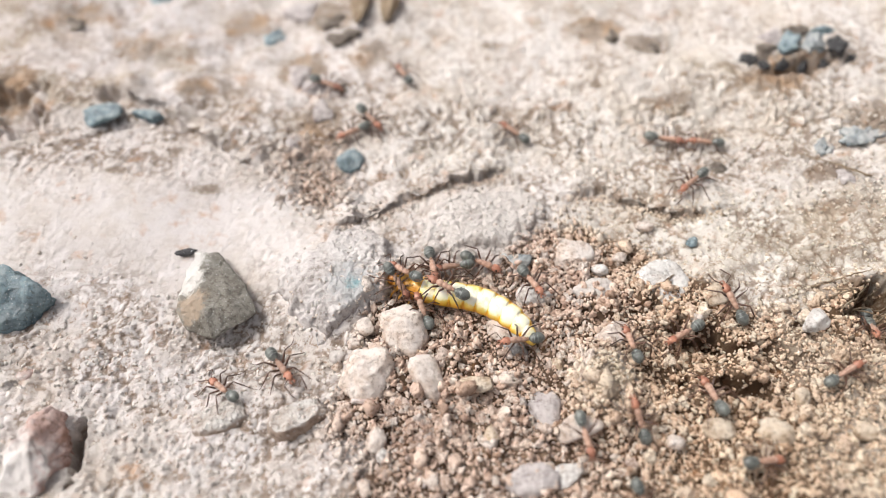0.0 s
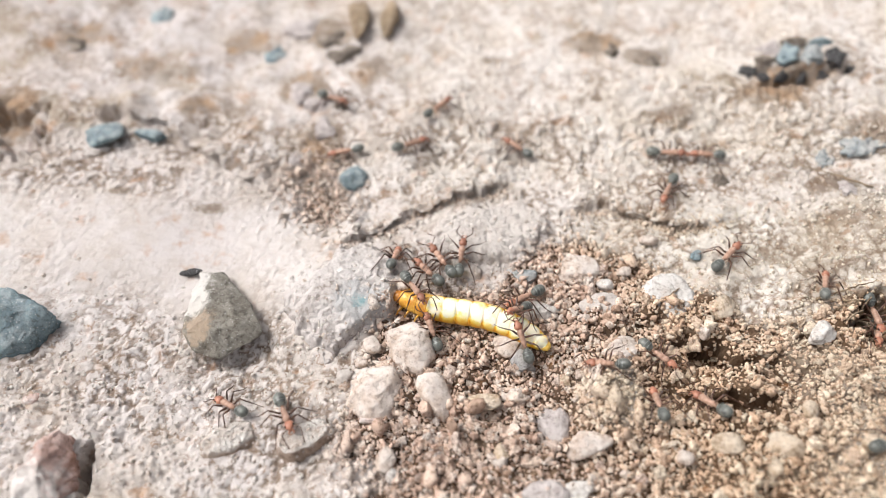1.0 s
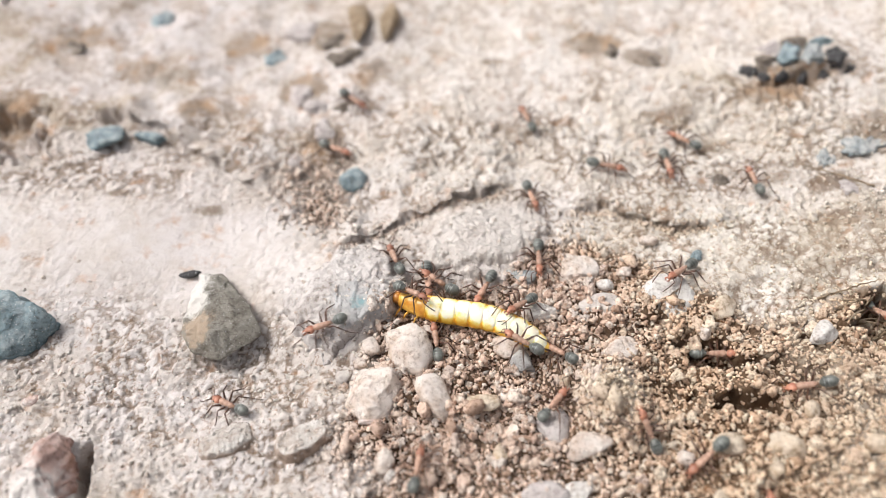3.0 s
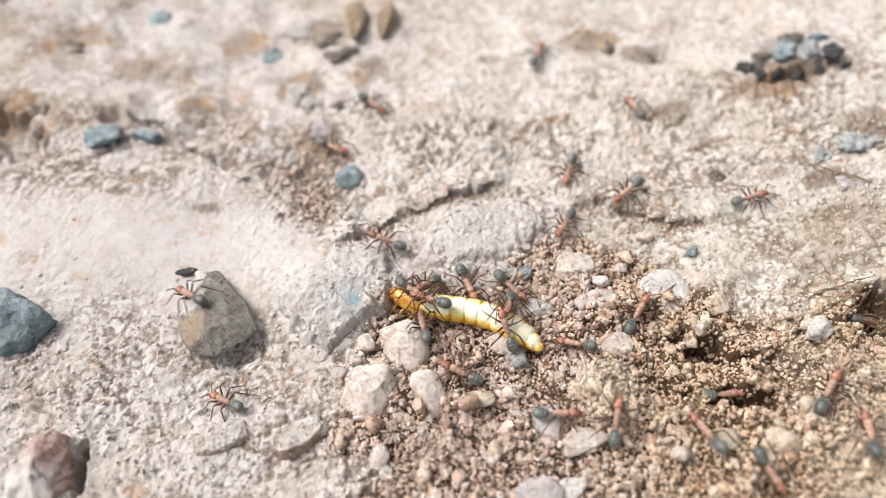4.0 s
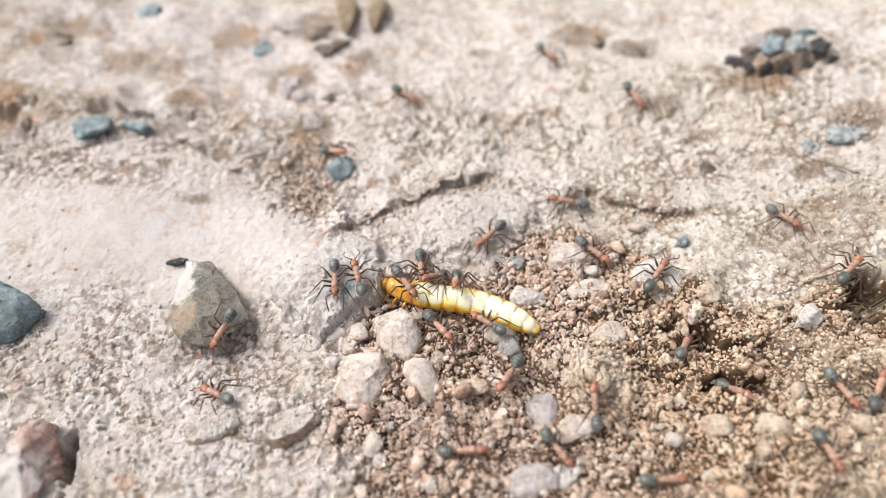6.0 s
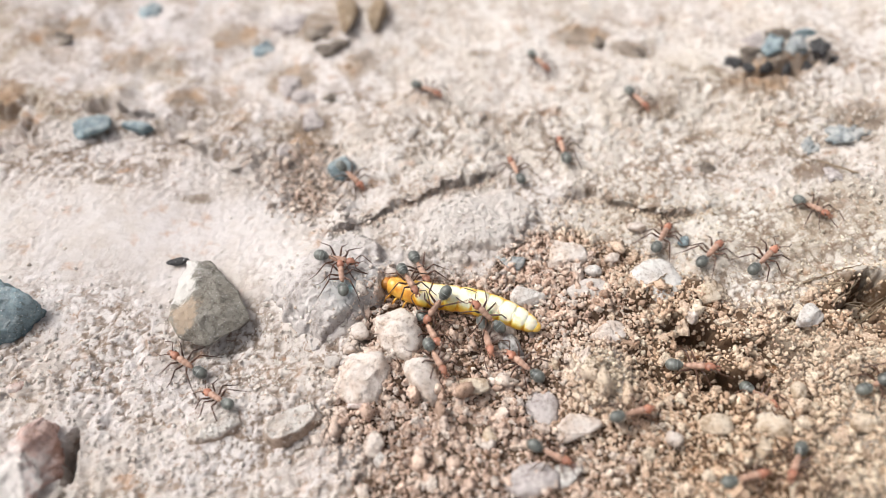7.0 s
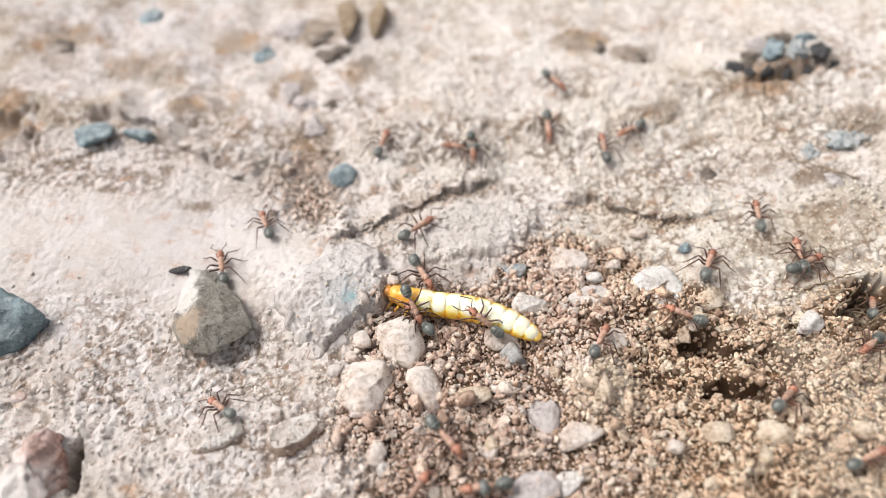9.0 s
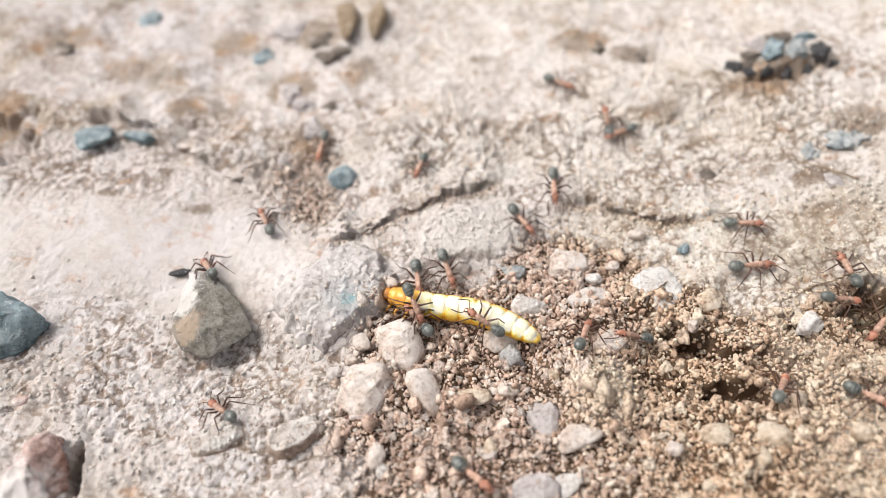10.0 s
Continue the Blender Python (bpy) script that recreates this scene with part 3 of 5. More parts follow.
# bare brown earth where the pale crust has worn through: x, y and reach along both
EARTH_PATCHES = ((28.5, 38.9, 7, 4), (36, 34, 7, 3), (37, 20.3, 6, 4), (44, 13, 5, 2.5), (55, 23, 9, 3), (63, 27, 11, 4), (51, 5.2, 4, 2.5), (59, 3.4, 6, 2.5), (69, 13, 7, 5), (34.8, -2.9, 6, 2), (9.4, 35.6, 3, 2),
                 (-72, 24, 6, 8), (-86, 58, 8, 9), (-66, 44, 9, 5), (-53, 36, 6, 4), (-35, 44, 7, 5), (-24, 32, 6, 6), (-21, 45, 7, 5), (-20, 19, 6, 6), (-12, 35, 6, 5), (-43, 27, 5, 3), (-51, 7.4, 3.4, 1.3), (-37, 4.5, 4, 1.6), (60, -3.5, 7, 2))


def bare_earth(x, y):
    return np.maximum.reduce([bump_at(x, y, *p) for p in EARTH_PATCHES])


def earthiness(x, y):
    """Where brown earth shows through the pale clay."""
    return np.clip(0.22 + 0.45 * np.maximum(smooth(8, 26, y + 5 * fbm(x / 20, y / 20, 2, 151)), smooth(24, 40, x)) - 0.1 * bump_at(x, y, -45, 2, 26, 12) - 0.5 * bump_at(x, y, 12, 15, 24, 11), 0, 1) * close_by(x, y) + 0.7 * (1 - close_by(x, y))


ground = build_ground()


# ---- loose soil crumbs ----
def scatter(step, seed, box, chance):
    rng = np.random.RandomState(seed)
    x, y = np.meshgrid(np.arange(box[0], box[1], step), np.arange(box[2], box[3], step))
    x = (x + rng.uniform(-0.5, 0.5, x.shape) * step).ravel()
    y = (y + rng.uniform(-0.5, 0.5, y.shape) * step).ravel()
    keep = rng.uniform(size=len(x)) < chance(x, y)
    return x[keep], y[keep], rng


def turns(n, rng):
    q = rng.normal(size=(n, 4))
    q /= np.linalg.norm(q, axis=1)[:, None]
    w, x, y, z = q.T
    return np.stack([np.stack([1 - 2 * (y * y + z * z), 2 * (x * y - z * w), 2 * (x * z + y * w)], -1),
                     np.stack([2 * (x * y + z * w), 1 - 2 * (x * x + z * z), 2 * (y * z - x * w)], -1),
                     np.stack([2 * (x * z - y * w), 2 * (y * z + x * w), 1 - 2 * (x * x + y * y)], -1)], 1)


def crumb_stuff(name, x, y, r, level, rng, lift, label, z=None):
    shapes = np.stack([rock_verts(level, 300 + k, 5, 12.0, 0.5) for k in range(10)])
    kind = rng.randint(0, 10, len(x))
    local = shapes[kind] * (r[:, None, None] * rng.uniform(0.78, 1.22, (len(x), 1, 3)))
    v = np.einsum("nij,nkj->nki", turns(len(x), rng), local)
    z = (surface(x, y) if z is None else z) + lift * r
    v += np.stack([x, y, z], -1)[:, None, :]
    k = shapes.shape[1]
    f = (BALLS[level][1][None] + (np.arange(len(x)) * k)[:, None, None]).reshape(-1, 3)
    me = bpy.data.meshes.new(name)
    me.vertices.add(len(x) * k)
    me.vertices.foreach_set("co", (v * MM).ravel())
    me.loops.add(f.size)
    me.loops.foreach_set("vertex_index", f.ravel().astype(np.int32))
    me.polygons.add(len(f))
    me.polygons.foreach_set("loop_start", np.arange(0, f.size, 3, dtype=np.int32))
    me.update(calc_edges=True)
    for key, values in (("loose", tone(x, y)), ("warm", warmth(x, y))):
        a = me.attributes.new(key, "FLOAT", "POINT")
        a.data.foreach_set("value", np.repeat(values, k).astype(np.float32))
    me.materials.append(crumb_mat)
    return tagged(new(name, me), label, "soil", kind="stuff")


NEAR = (-9.0, 11.0, -37.5, -24.5)        # stretch of plan in which crumbs are pieces of their own


def in_near(x, y):
    return (x > NEAR[0]) & (x < NEAR[1]) & (y > NEAR[2]) & (y < NEAR[3])


def lip_grit(x, y):
    """Grit that has rolled from the broken edges of the crust."""
    return np.maximum(np.exp(-((along(LIP, x, y) + 0.8) / 1.2) ** 2), np.exp(-((along(LIP_EAST, x, y) + 0.8) / 1.2) ** 2))


def lay_crumbs():
    bpy.context.view_layer.update()
    x, y, rng = scatter(0.52, 5, (-75, 80, -50, 40), lambda x, y: (1.0 * np.clip(crumbly(x, y) - 0.22, 0, 1) ** 0.8 + 0.25 * lip_grit(x, y)) * (0.85 + 0.5 * fbm(x / 4, y / 4, 2, 331)) * (1 - 0.5 * bump_at(x, y, 32, -27, 8, 5)))
    r = (0.14 + 0.27 * rng.uniform(size=len(x)) ** 1.8) * (1 + 0.25 * fbm(x / 6, y / 6, 2, 337))
    r = r * np.where(rng.uniform(size=len(x)) < 0.045, rng.uniform(1.4, 2.3, len(x)), 1.0)
    chosen = np.flatnonzero(in_near(x, y))[:300]
    rest = np.ones(len(x), bool)
    rest[chosen] = False
    crumb_stuff("coarse_crumbs", x[rest], y[rest], r[rest], 2, rng, 0.6, "coarse tan soil crumbs lying loose on the ground")
    x2, y2, rng2 = scatter(1.5, 6, (-20, 70, -48, 2), lambda x, y: 0.5 * np.clip(crumbly(x, y) - 0.3, 0, 1) * (0.6 + 0.9 * fbm(x / 6, y / 5, 2, 333)))
    clear = np.hypot((x2 - 3) / 13, (y2 + 18) / 7) > 1
    x2, y2 = x2[clear], y2[clear]
    clods = []
    for k in range(12):
        me = mesh_of("soil_clod", rock_verts(3, 340 + k, 7, 8.0, 0.34) * MM, BALLS[3][1], crumb_mat, False)
        for key, value in (("loose", 0.6), ("warm", 0.8 * (k > 5))):
            a = me.attributes.new(key, "FLOAT", "POINT")
            a.data.foreach_set("value", np.full(len(me.vertices), value, np.float32))
        clods.append(me)
    high = surface(x2, y2)
    for n in range(len(x2)):
        size = 0.40 + 0.42 * rng2.uniform() ** 2.2
        ob = part("soil_clod", clods[n % 6 + 6 * (x2[n] > 22)], ground)
        ob.matrix_basis = pose(x2[n] * MM, y2[n] * MM, (high[n] + 0.25 * size) * MM, *rng2.uniform(0, 360, 3)) @ Matrix.Diagonal((size * rng2.uniform(0.8, 1.3), size, size * rng2.uniform(0.7, 1.0), 1))
    meshes = []
    for k in range(10):
        me = mesh_of("soil_crumb", rock_verts(2, 300 + k, 5, 12.0, 0.5) * MM, BALLS[2][1], crumb_mat, False)
        a = me.attributes.new("loose", "FLOAT", "POINT")
        a.data.foreach_set("value", np.ones(len(me.vertices), np.float32))
        meshes.append(me)
    for n, i in enumerate(chosen):
        ob = part("soil_crumb", meshes[n % 10], ground)
        size = float(r[i])
        zz = float(surface(x[i:i + 1], y[i:i + 1])[0]) + 0.6 * size
        ob.matrix_basis = pose(x[i] * MM, y[i] * MM, zz * MM, *rng.uniform(0, 360, 3)) @ Matrix.Diagonal((size * rng.uniform(0.8, 1.2), size * rng.uniform(0.8, 1.2), size, 1))
    x, y, rng = scatter(0.36, 8, (-66, 72, -47, 20), lambda x, y: 0.65 * np.clip(crumbly(x, y) - 0.05, 0, 1) + 0.8 * lip_grit(x, y)
                        + 0.05 * smooth(-8, -22, y + 3 * fbm(x / 8, y / 8, 2, 161)) * (1 - crumbly(x, y)) + 0.08 * smooth(3, 9, y) * smooth(-22, -6, x))
    crumb_stuff("fine_crumbs", x, y, 0.12 + 0.17 * rng.uniform(size=len(x)) ** 1.5, 1, rng, 0.15, "fine gritty soil crumbs scattered over the clay")
    x, y, rng = scatter(0.44, 9, (-64, 66, -46, 20), lambda x, y: 0.20 * (0.8 + 0.5 * fbm(x / 3.5, y / 3.5, 2, 351)) * (1 - 0.75 * bump_at(x, y, -15, -13.4, 8, 8)) * (1 - smooth(0.3, 0.7, crumbly(x, y))) * (0.05 + 0.95 * np.maximum(smooth(-12, -22, y), smooth(-26, -12, x) * (1 - 0.65 * smooth(6, 12, y)))))
    crumb_stuff("clay_grains", x, y, 0.13 + 0.2 * rng.uniform(size=len(x)) ** 2.2, 1, rng, -0.3, "pale clay grains stuck in the dried crust")


# ---- stones ----
def lay_stones():
    stone("dark_flake", -37.6, -8.0, 3.4, 1.2, 0.8, dark_mat, "thin dark flake lying at the tip of the wedge stone", 233, 8, 0.1, facets=7, sharp=10, level=3, category="flake")
    hull_stone("slate_stone", -62.0, -17.0, [(-9, 4.5, 3.5), (-9, 6, -2), (2.4, 4.2, 4.2), (2.4, 5.2, -2), (7.6, 0.9, 2.8), (8.2, 1.2, -2), (6.4, -1.2, 0.8), (6.6, -1.2, -2), (2.4, -4.2, 0.8), (2.4, -4.4, -2),
               (-4, -4.6, 1.4), (-4, -5, -2), (-10, -3, 3), (-10.5, -3.4, -2), (0, 0.5, 5.2), (-6, 1, 5.4)], slate, "blue-grey speckled slate stone lying on pale clay", 11, 0.5, 0.35)
    hull_stone("wedge_stone", -32.0, -15.0, [(-4.0, 6.6, 1.6), (-3.6, 6.2, -1), (-0.6, 6.2, 1.8), (-0.6, 5.6, -1), (2.2, 3.4, 1.6), (2.2, 3.0, -1), (5.0, -0.8, 2.2), (4.4, -0.8, -1), (6.4, -4.2, 2.0), (3.2, -2.6, -2),
               (1.2, -7.6, 1.7), (0.2, -4.2, -2), (-2.8, -6.4, 1.5), (-2.6, -3.6, -2), (-4.9, -3.2, 1.5), (-3.6, -2.0, -2), (-4.9, 0.8, 1.5), (-4.0, 0.8, -1), (-1.0, -2.8, 4.0), (-1.6, 2.0, 3.5), (-2.9, 5.6, 2.4), (3.2, -3.4, 3.8), (-0.2, -4.6, 3.9)], stained, "grey-brown wedge-shaped stone with an orange-stained pale face", 23, 0.22, 0.24)
    hull_stone("reddish_stone", -49.2, -36.5, [(-2.0, 3.4, 2.2), (-2.6, 3.7, -2.0), (0.2, 4.0, 2.4), (0.5, 4.1, -2.0), (1.6, 1.6, 1.6), (1.4, 1.0, -4.0), (2.2, -0.6, 0.6), (1.8, -3.4, 1.4), (1.9, -4.0, -4.0), (0.1, -6.7, 0.8), (0.1, -6.9, -2.0), (-4.4, -5.6, 0.8),
               (-4.6, -5.6, -2.0), (-4.4, -0.9, 0.9), (-4.6, -0.9, -2.0), (-0.9, 2.6, 3.6), (-0.3, -0.6, 4.3), (-3.2, -0.4, 3.0), (-0.8, -3.2, 2.6)], red_stone, "reddish stone with a dusty top, half sunk in clay", 31, 0.18, 0.5)
    buried_stone("dusty_boulder", "boulder", dusty_grey, "grey dust-covered stone with a blue-green stain beside the grub")
    buried_stone("flat_slab", "slab", purple_stone, "flat dusty pinkish-grey slab sunk in the soil")
    hull_stone("cream_stone", -6.2, -21.6, [(-3.0, 2.2, 1.6), (-3.4, 2.6, -2), (0.8, 3.6, 2.0), (1.0, 4.0, -2), (2.6, 2.0, 2.2), (3.0, 2.2, -2), (3.4, -0.8, 1.0), (3.7, -0.8, -2), (1.8, -3.4, 0.8), (1.9, -3.8, -2),
               (-2.2, -2.0, 0.8), (-2.6, -2.2, -2), (0.6, 0.6, 3.0), (1.6, -0.8, 2.4), (-1.4, 0.4, 2.2)], cream, "cream-coloured angular stone among soil crumbs", 61, 0.4)
    hull_stone("grey_stone", -10.6, -28.0, [(-3.6, -1.0, 1.0), (-4.0, -1.2, -2), (-2.0, 3.0, 1.8), (-2.2, 3.6, -2), (2.4, 3.4, 2.4), (2.8, 3.8, -2), (3.6, 1.2, 1.8), (4.0, 1.2, -2), (1.8, -3.2, 0.6), (2.0, -3.6, -2),
               (-1.6, -3.4, 0.6), (-1.8, -3.8, -2), (2.4, 1.6, 3.0), (-1.4, 0.2, 2.6), (0.4, -2.0, 2.2)], cream, "pale greyish block of stone with a flat top", 71, 0.35)
    stone("oval_pebble", -2.7, -28.9, 4.0, 6.6, 3.8, cream, "pale smooth oval pebble on soil crumbs", 83, 22, 0.35, facets=14, sharp=5, rough=0.04)
    stone("flat_pebble", 3.3, -29.9, 4.6, 2.6, 2.0, tan_stone, "small flat tan pebble on soil crumbs", 91, 5, 0.35, facets=12, sharp=6)
    stone("purple_pebble", 11.8, -32.7, 4.6, 6.2, 2.6, mauve_stone, "purplish-grey pebble on soil crumbs", 97, -10, 0.6, facets=9, sharp=8)
    stone("long_pebble", 15.9, -36.0, 6.0, 3.6, 3.0, cream, "pale long pebble on soil crumbs", 103, 8, 0.5, facets=12, sharp=6)
    buried_stone("ledge_stone", "ledge", ledge_mat, "dusty brown ledge of stone breaking through the clay")
    buried_stone("ledge_stone", "low", ledge_mat, "low dusty stone almost buried in clay")
    stone("small_pebble", 7.4, -21.0, 4.4, 4.0, 2.8, cream, "cream pebble under the grub's side", 121, 30, 0.35, facets=9)
    stone("small_grey_stone", 8.9, -24.3, 3.8, 3.6, 2.4, flat_grey, "small flat grey stone with sharp corners", 127, 40, 0.3, facets=6, sharp=16)
    stone("white_flat_stone", 30.6, -14.6, 7.0, 6.6, 2.6, white_stone, "flat white stone set in soil", 131, 20, 0.62, facets=7, sharp=14)
    stone("pale_pebble", 18.5, -8.4, 6.2, 5.4, 3.6, cream, "pale dusty pebble at the edge of the crumbs", 137, 0, 0.62)
    stone("purple_flat_stone", 20.9, -15.1, 6.6, 4.0, 2.2, purple_stone, "flat purplish stone flush with the soil", 139, -5, 0.68)
    stone("pale_stone", 21.9, -22.7, 6.0, 4.4, 2.8, cream, "pale pinkish stone in loose soil", 149, 12, 0.6)
    stone("white_chip", 48.7, -22.4, 4.4, 3.2, 2.0, white_stone, "small white stone chip on the soil", 151, 15, 0.4)
    stone("pale_stone", 37.3, -17.0, 5.0, 3.4, 2.6, tan_stone, "pale tan stone half buried in soil", 157, 20, 0.62)
    stone("purple_pebble", 9.5, -42.3, 6.6, 4.6, 2.8, mauve_stone, "purplish-grey flat stone in the soil", 163, -6, 0.62)
    stone("white_chip", 13.6, -42.0, 4.2, 3.0, 1.8, white_stone, "small white flat stone in the soil", 167, 0, 0.55)
    for x, y, w, d, seed, mat in ((-9.1, -37.0, 3.0, 2.6, 1, cream), (-8.3, -38.9, 1.9, 1.7, 2, white_stone), (-11.2, -21.0, 2.8, 2.4, 3, cream), (-12.5, -23.2, 2.1, 1.9, 4, cream),
                                 (32.4, -37.1, 4.0, 2.8, 5, tan_stone), (39.4, -37.5, 4.0, 4.8, 6, tan_stone), (37.4, -40.0, 3.2, 2.0, 7, tan_stone), (22.0, -12.1, 2.2, 2.0, 8, white_stone),
                                 (29.7, -4.6, 2.8, 2.4, 9, cream), (-14.6, -25.2, 2.4, 2.0, 10, purple_stone), (36.0, -8.0, 2.2, 1.6, 11, slate), (34.0, -20.5, 2.6, 2.2, 12, cream),
                                 (-12.8, -29.9, 1.8, 1.6, 13, cream), (14.0, -27.0, 2.0, 1.8, 14, tan_stone), (27.0, -38.5, 2.4, 2.0, 15, cream), (44.0, -33.0, 2.6, 2.2, 16, tan_stone),
                                 (5.0, -36.5, 2.6, 2.0, 17, tan_stone), (-3.5, -34.5, 2.2, 1.7, 18, cream), (49.5, -38.0, 3.0, 2.4, 19, tan_stone), (25.0, -10.0, 2.4, 1.8, 20, cream)):
        stone("pebble", x, y, w, d, 0.75 * min(w, d), mat, "small pale pebble lying on soil crumbs", 400 + seed, 37 * seed % 180, 0.3, facets=11, sharp=6, level=3, group="small pebbles")
    stone("blue_chip", 10.2, -9.6, 4.6, 2.6, 1.6, pale_slate, "thin pale blue-grey chip lying in soil crumbs", 221, -15, 0.62, facets=7, sharp=14, level=3)
    stone("pale_flat_stone", 12.3, -15.4, 5.4, 3.6, 2.0, white_stone, "pale flat stone beside the grub's tail", 223, 10, 0.5, facets=8, sharp=12)
    stone("pale_chunk", -3.4, -18.2, 2.2, 1.8, 1.8, cream, "small pale chunk of earth under the grub", 227, 30, 0.25, facets=6, sharp=14, level=3)
    stone("brown_flake", -11.0, -31.4, 3.4, 1.0, 0.9, red_stone, "thin reddish-brown flake at the foot of a pale stone", 235, 4, 0.2, facets=7, sharp=10, level=3, category="flake")
    stone("brown_pebble", -66.5, -5.5, 2.4, 2.0, 1.6, tan_stone, "small brown pebble on smooth pale clay", 229, 30, 0.35, facets=10, sharp=7, level=3)
    stone("brown_crumb", -55.0, -27.0, 2.2, 1.6, 1.2, red_stone, "small reddish crumb on pale clay", 231, 30, 0.4, facets=8, sharp=8, level=3)
    stone("dark_slate_chip", -55.8, 19.4, 6.6, 5.6, 3.2, slate, "dark blue-grey slate chip at the edge of the crust", 171, 5, 0.35)
    stone("dark_slate_chip", -48.8, 19.9, 5.4, 2.4, 2.4, slate, "narrow dark slate chip under the crust's edge", 173, -8, 0.3)
    stone("blue_chip", -14.8, 10.0, 4.6, 4.8, 3.0, slate, "small blue-grey stone chip in gritty soil", 177, 10, 0.35)
    stone("blue_grey_stone", 65.2, 9.8, 8.5, 5.0, 2.6, pale_slate, "pale blue-grey stone almost sunk in sandy soil", 179, 20, 0.72, rough=0.3)
    stone("blue_grey_stone", 59.6, 8.0, 4.5, 3.0, 1.8, pale_slate, "pale blue-grey stone almost sunk in sandy soil", 180, 50, 0.68, rough=0.3)
    for n, (x, y, w, d, h) in enumerate(((54, 31.0, 4, 3, 2.4), (58, 32.4, 6, 3.6, 3.0), (63, 33.4, 6, 4, 3.4), (68, 33.0, 6, 4, 3.2), (72.5, 31.5, 5, 4, 3.0), (60.5, 35.6, 5, 3.6, 2.6), (66, 36.2, 5.5, 3.6, 2.6),
                                         (71, 35.4, 4.4, 3.2, 2.4), (75.5, 29.4, 3, 2.4, 2.4), (61, 29.6, 3.4, 2, 2.0), (65.5, 30.2, 3.6, 2.4, 2.2), (70, 29.2, 3.4, 2.2, 2.4), (56.5, 29.4, 2.6, 2, 1.8))):
        x, y = 53.0 + 0.78 * (x - 54), y - 2.6
        # front row is darkened to paint the shade of the hollow under the clump
        stone("dark_stone", x, y, w, d, h, (mauve_stone, pale_slate, grey_brown, dark_mat, slate)[n * 2 % 5] if y > 28.4 else dark_mat, "dark glittering stone in a clump on sandy ground", 181 + n, 25 * n, 0.55, facets=7, sharp=12, rough=0.3, level=4, group="clump of dark stones")
    for n, (x, y, w, d) in enumerate(((-25.5, 46, 9, 6), (-19.0, 43, 7, 5), (-30.4, 40.3, 4.6, 4), (-25, 30.6, 6, 5), (-52.4, 50.5, 6, 4.5), (-5, 58, 8, 5), (-20.5, 21.5, 5, 4), (-18.5, 38.5, 5, 4), (-16.0, 40.0, 3.6, 3), (-22.0, 27.0, 4.4, 3.6),
                                      (-17.5, 26.5, 3.2, 2.6), (-16.6, 15.0, 3.4, 2.6), (-24.5, 15.0, 3.6, 3.0), (31.0, 36.5, 4.4, 3.2), (37.6, 33.4, 3.4, 2.6), (60.5, 1.6, 3.6, 2.6), (-66.0, 42.0, 5, 3.4), (42.6, 5.8, 3.6, 2.4))):
        stone("grey_stone", x, y, w, d, 0.5 * d, slate if n in (2, 4) else mauve_stone if n % 3 == 0 else grey_brown, "grey stone lying far back on sandy ground", 201 + n, 20 * n, 0.62, facets=7, sharp=12, rough=0.25, level=4)
    stone("dry_husk", -14.6, 46.5, 4.0, 11.0, 3.2, straw_mat, "half of a brown dry seed husk on sandy ground", 215, 4, 0.3, facets=14, sharp=5, category="husk")
    stone("dry_husk", -9.0, 47.0, 3.8, 10.5, 3.0, straw_mat, "half of a brown dry seed husk on sandy ground", 216, -5, 0.3, facets=14, sharp=5, category="husk")


def strand(points, radius, label, seed):
    """A thin dry plant fibre through these points, with a slight waver."""
    rng = np.random.RandomState(seed)
    p = np.array(points, float)
    k = np.linspace(0, 1, len(p))
    q = np.stack([np.interp(np.linspace(0, 1, 14), k, p[:, i]) for i in range(3)], -1) + rng.normal(0, 0.08, (14, 3))
    q[:, 2] += [float(land(a, b)) for a, b in q[:, :2]]
    v, f = tube(q, np.linspace(radius, radius * 0.4, 14), 6)
    return tagged(new("dry_fibre", mesh_of("dry_fibre", v * MM, f, straw_mat)), label, "fibre", "dry fibres")


def tube(points, radii, sides=7):
    pts = np.array(points, float)
    ring, verts, faces = np.arange(sides) / sides * 2 * math.pi, [], []
    for i, p in enumerate(pts):
        d = pts[min(i + 1, len(pts) - 1)] - pts[max(i - 1, 0)]
        d /= np.linalg.norm(d)
        side = np.cross(d, (0.13, 0.21, 1.0))
        side /= np.linalg.norm(side)
        up = np.cross(side, d)
        verts += [p + radii[i] * (math.cos(a) * side + math.sin(a) * up) for a in ring]
    for i in range(len(pts) - 1):
        for k in range(sides):
            a, b = i * sides + k, i * sides + (k + 1) % sides
            faces.append((a, b, b + sides, a + sides))
    faces.append(tuple(range(sides))[::-1])
    faces.append(tuple(range((len(pts) - 1) * sides, len(pts) * sides)))
    return np.array(verts), faces


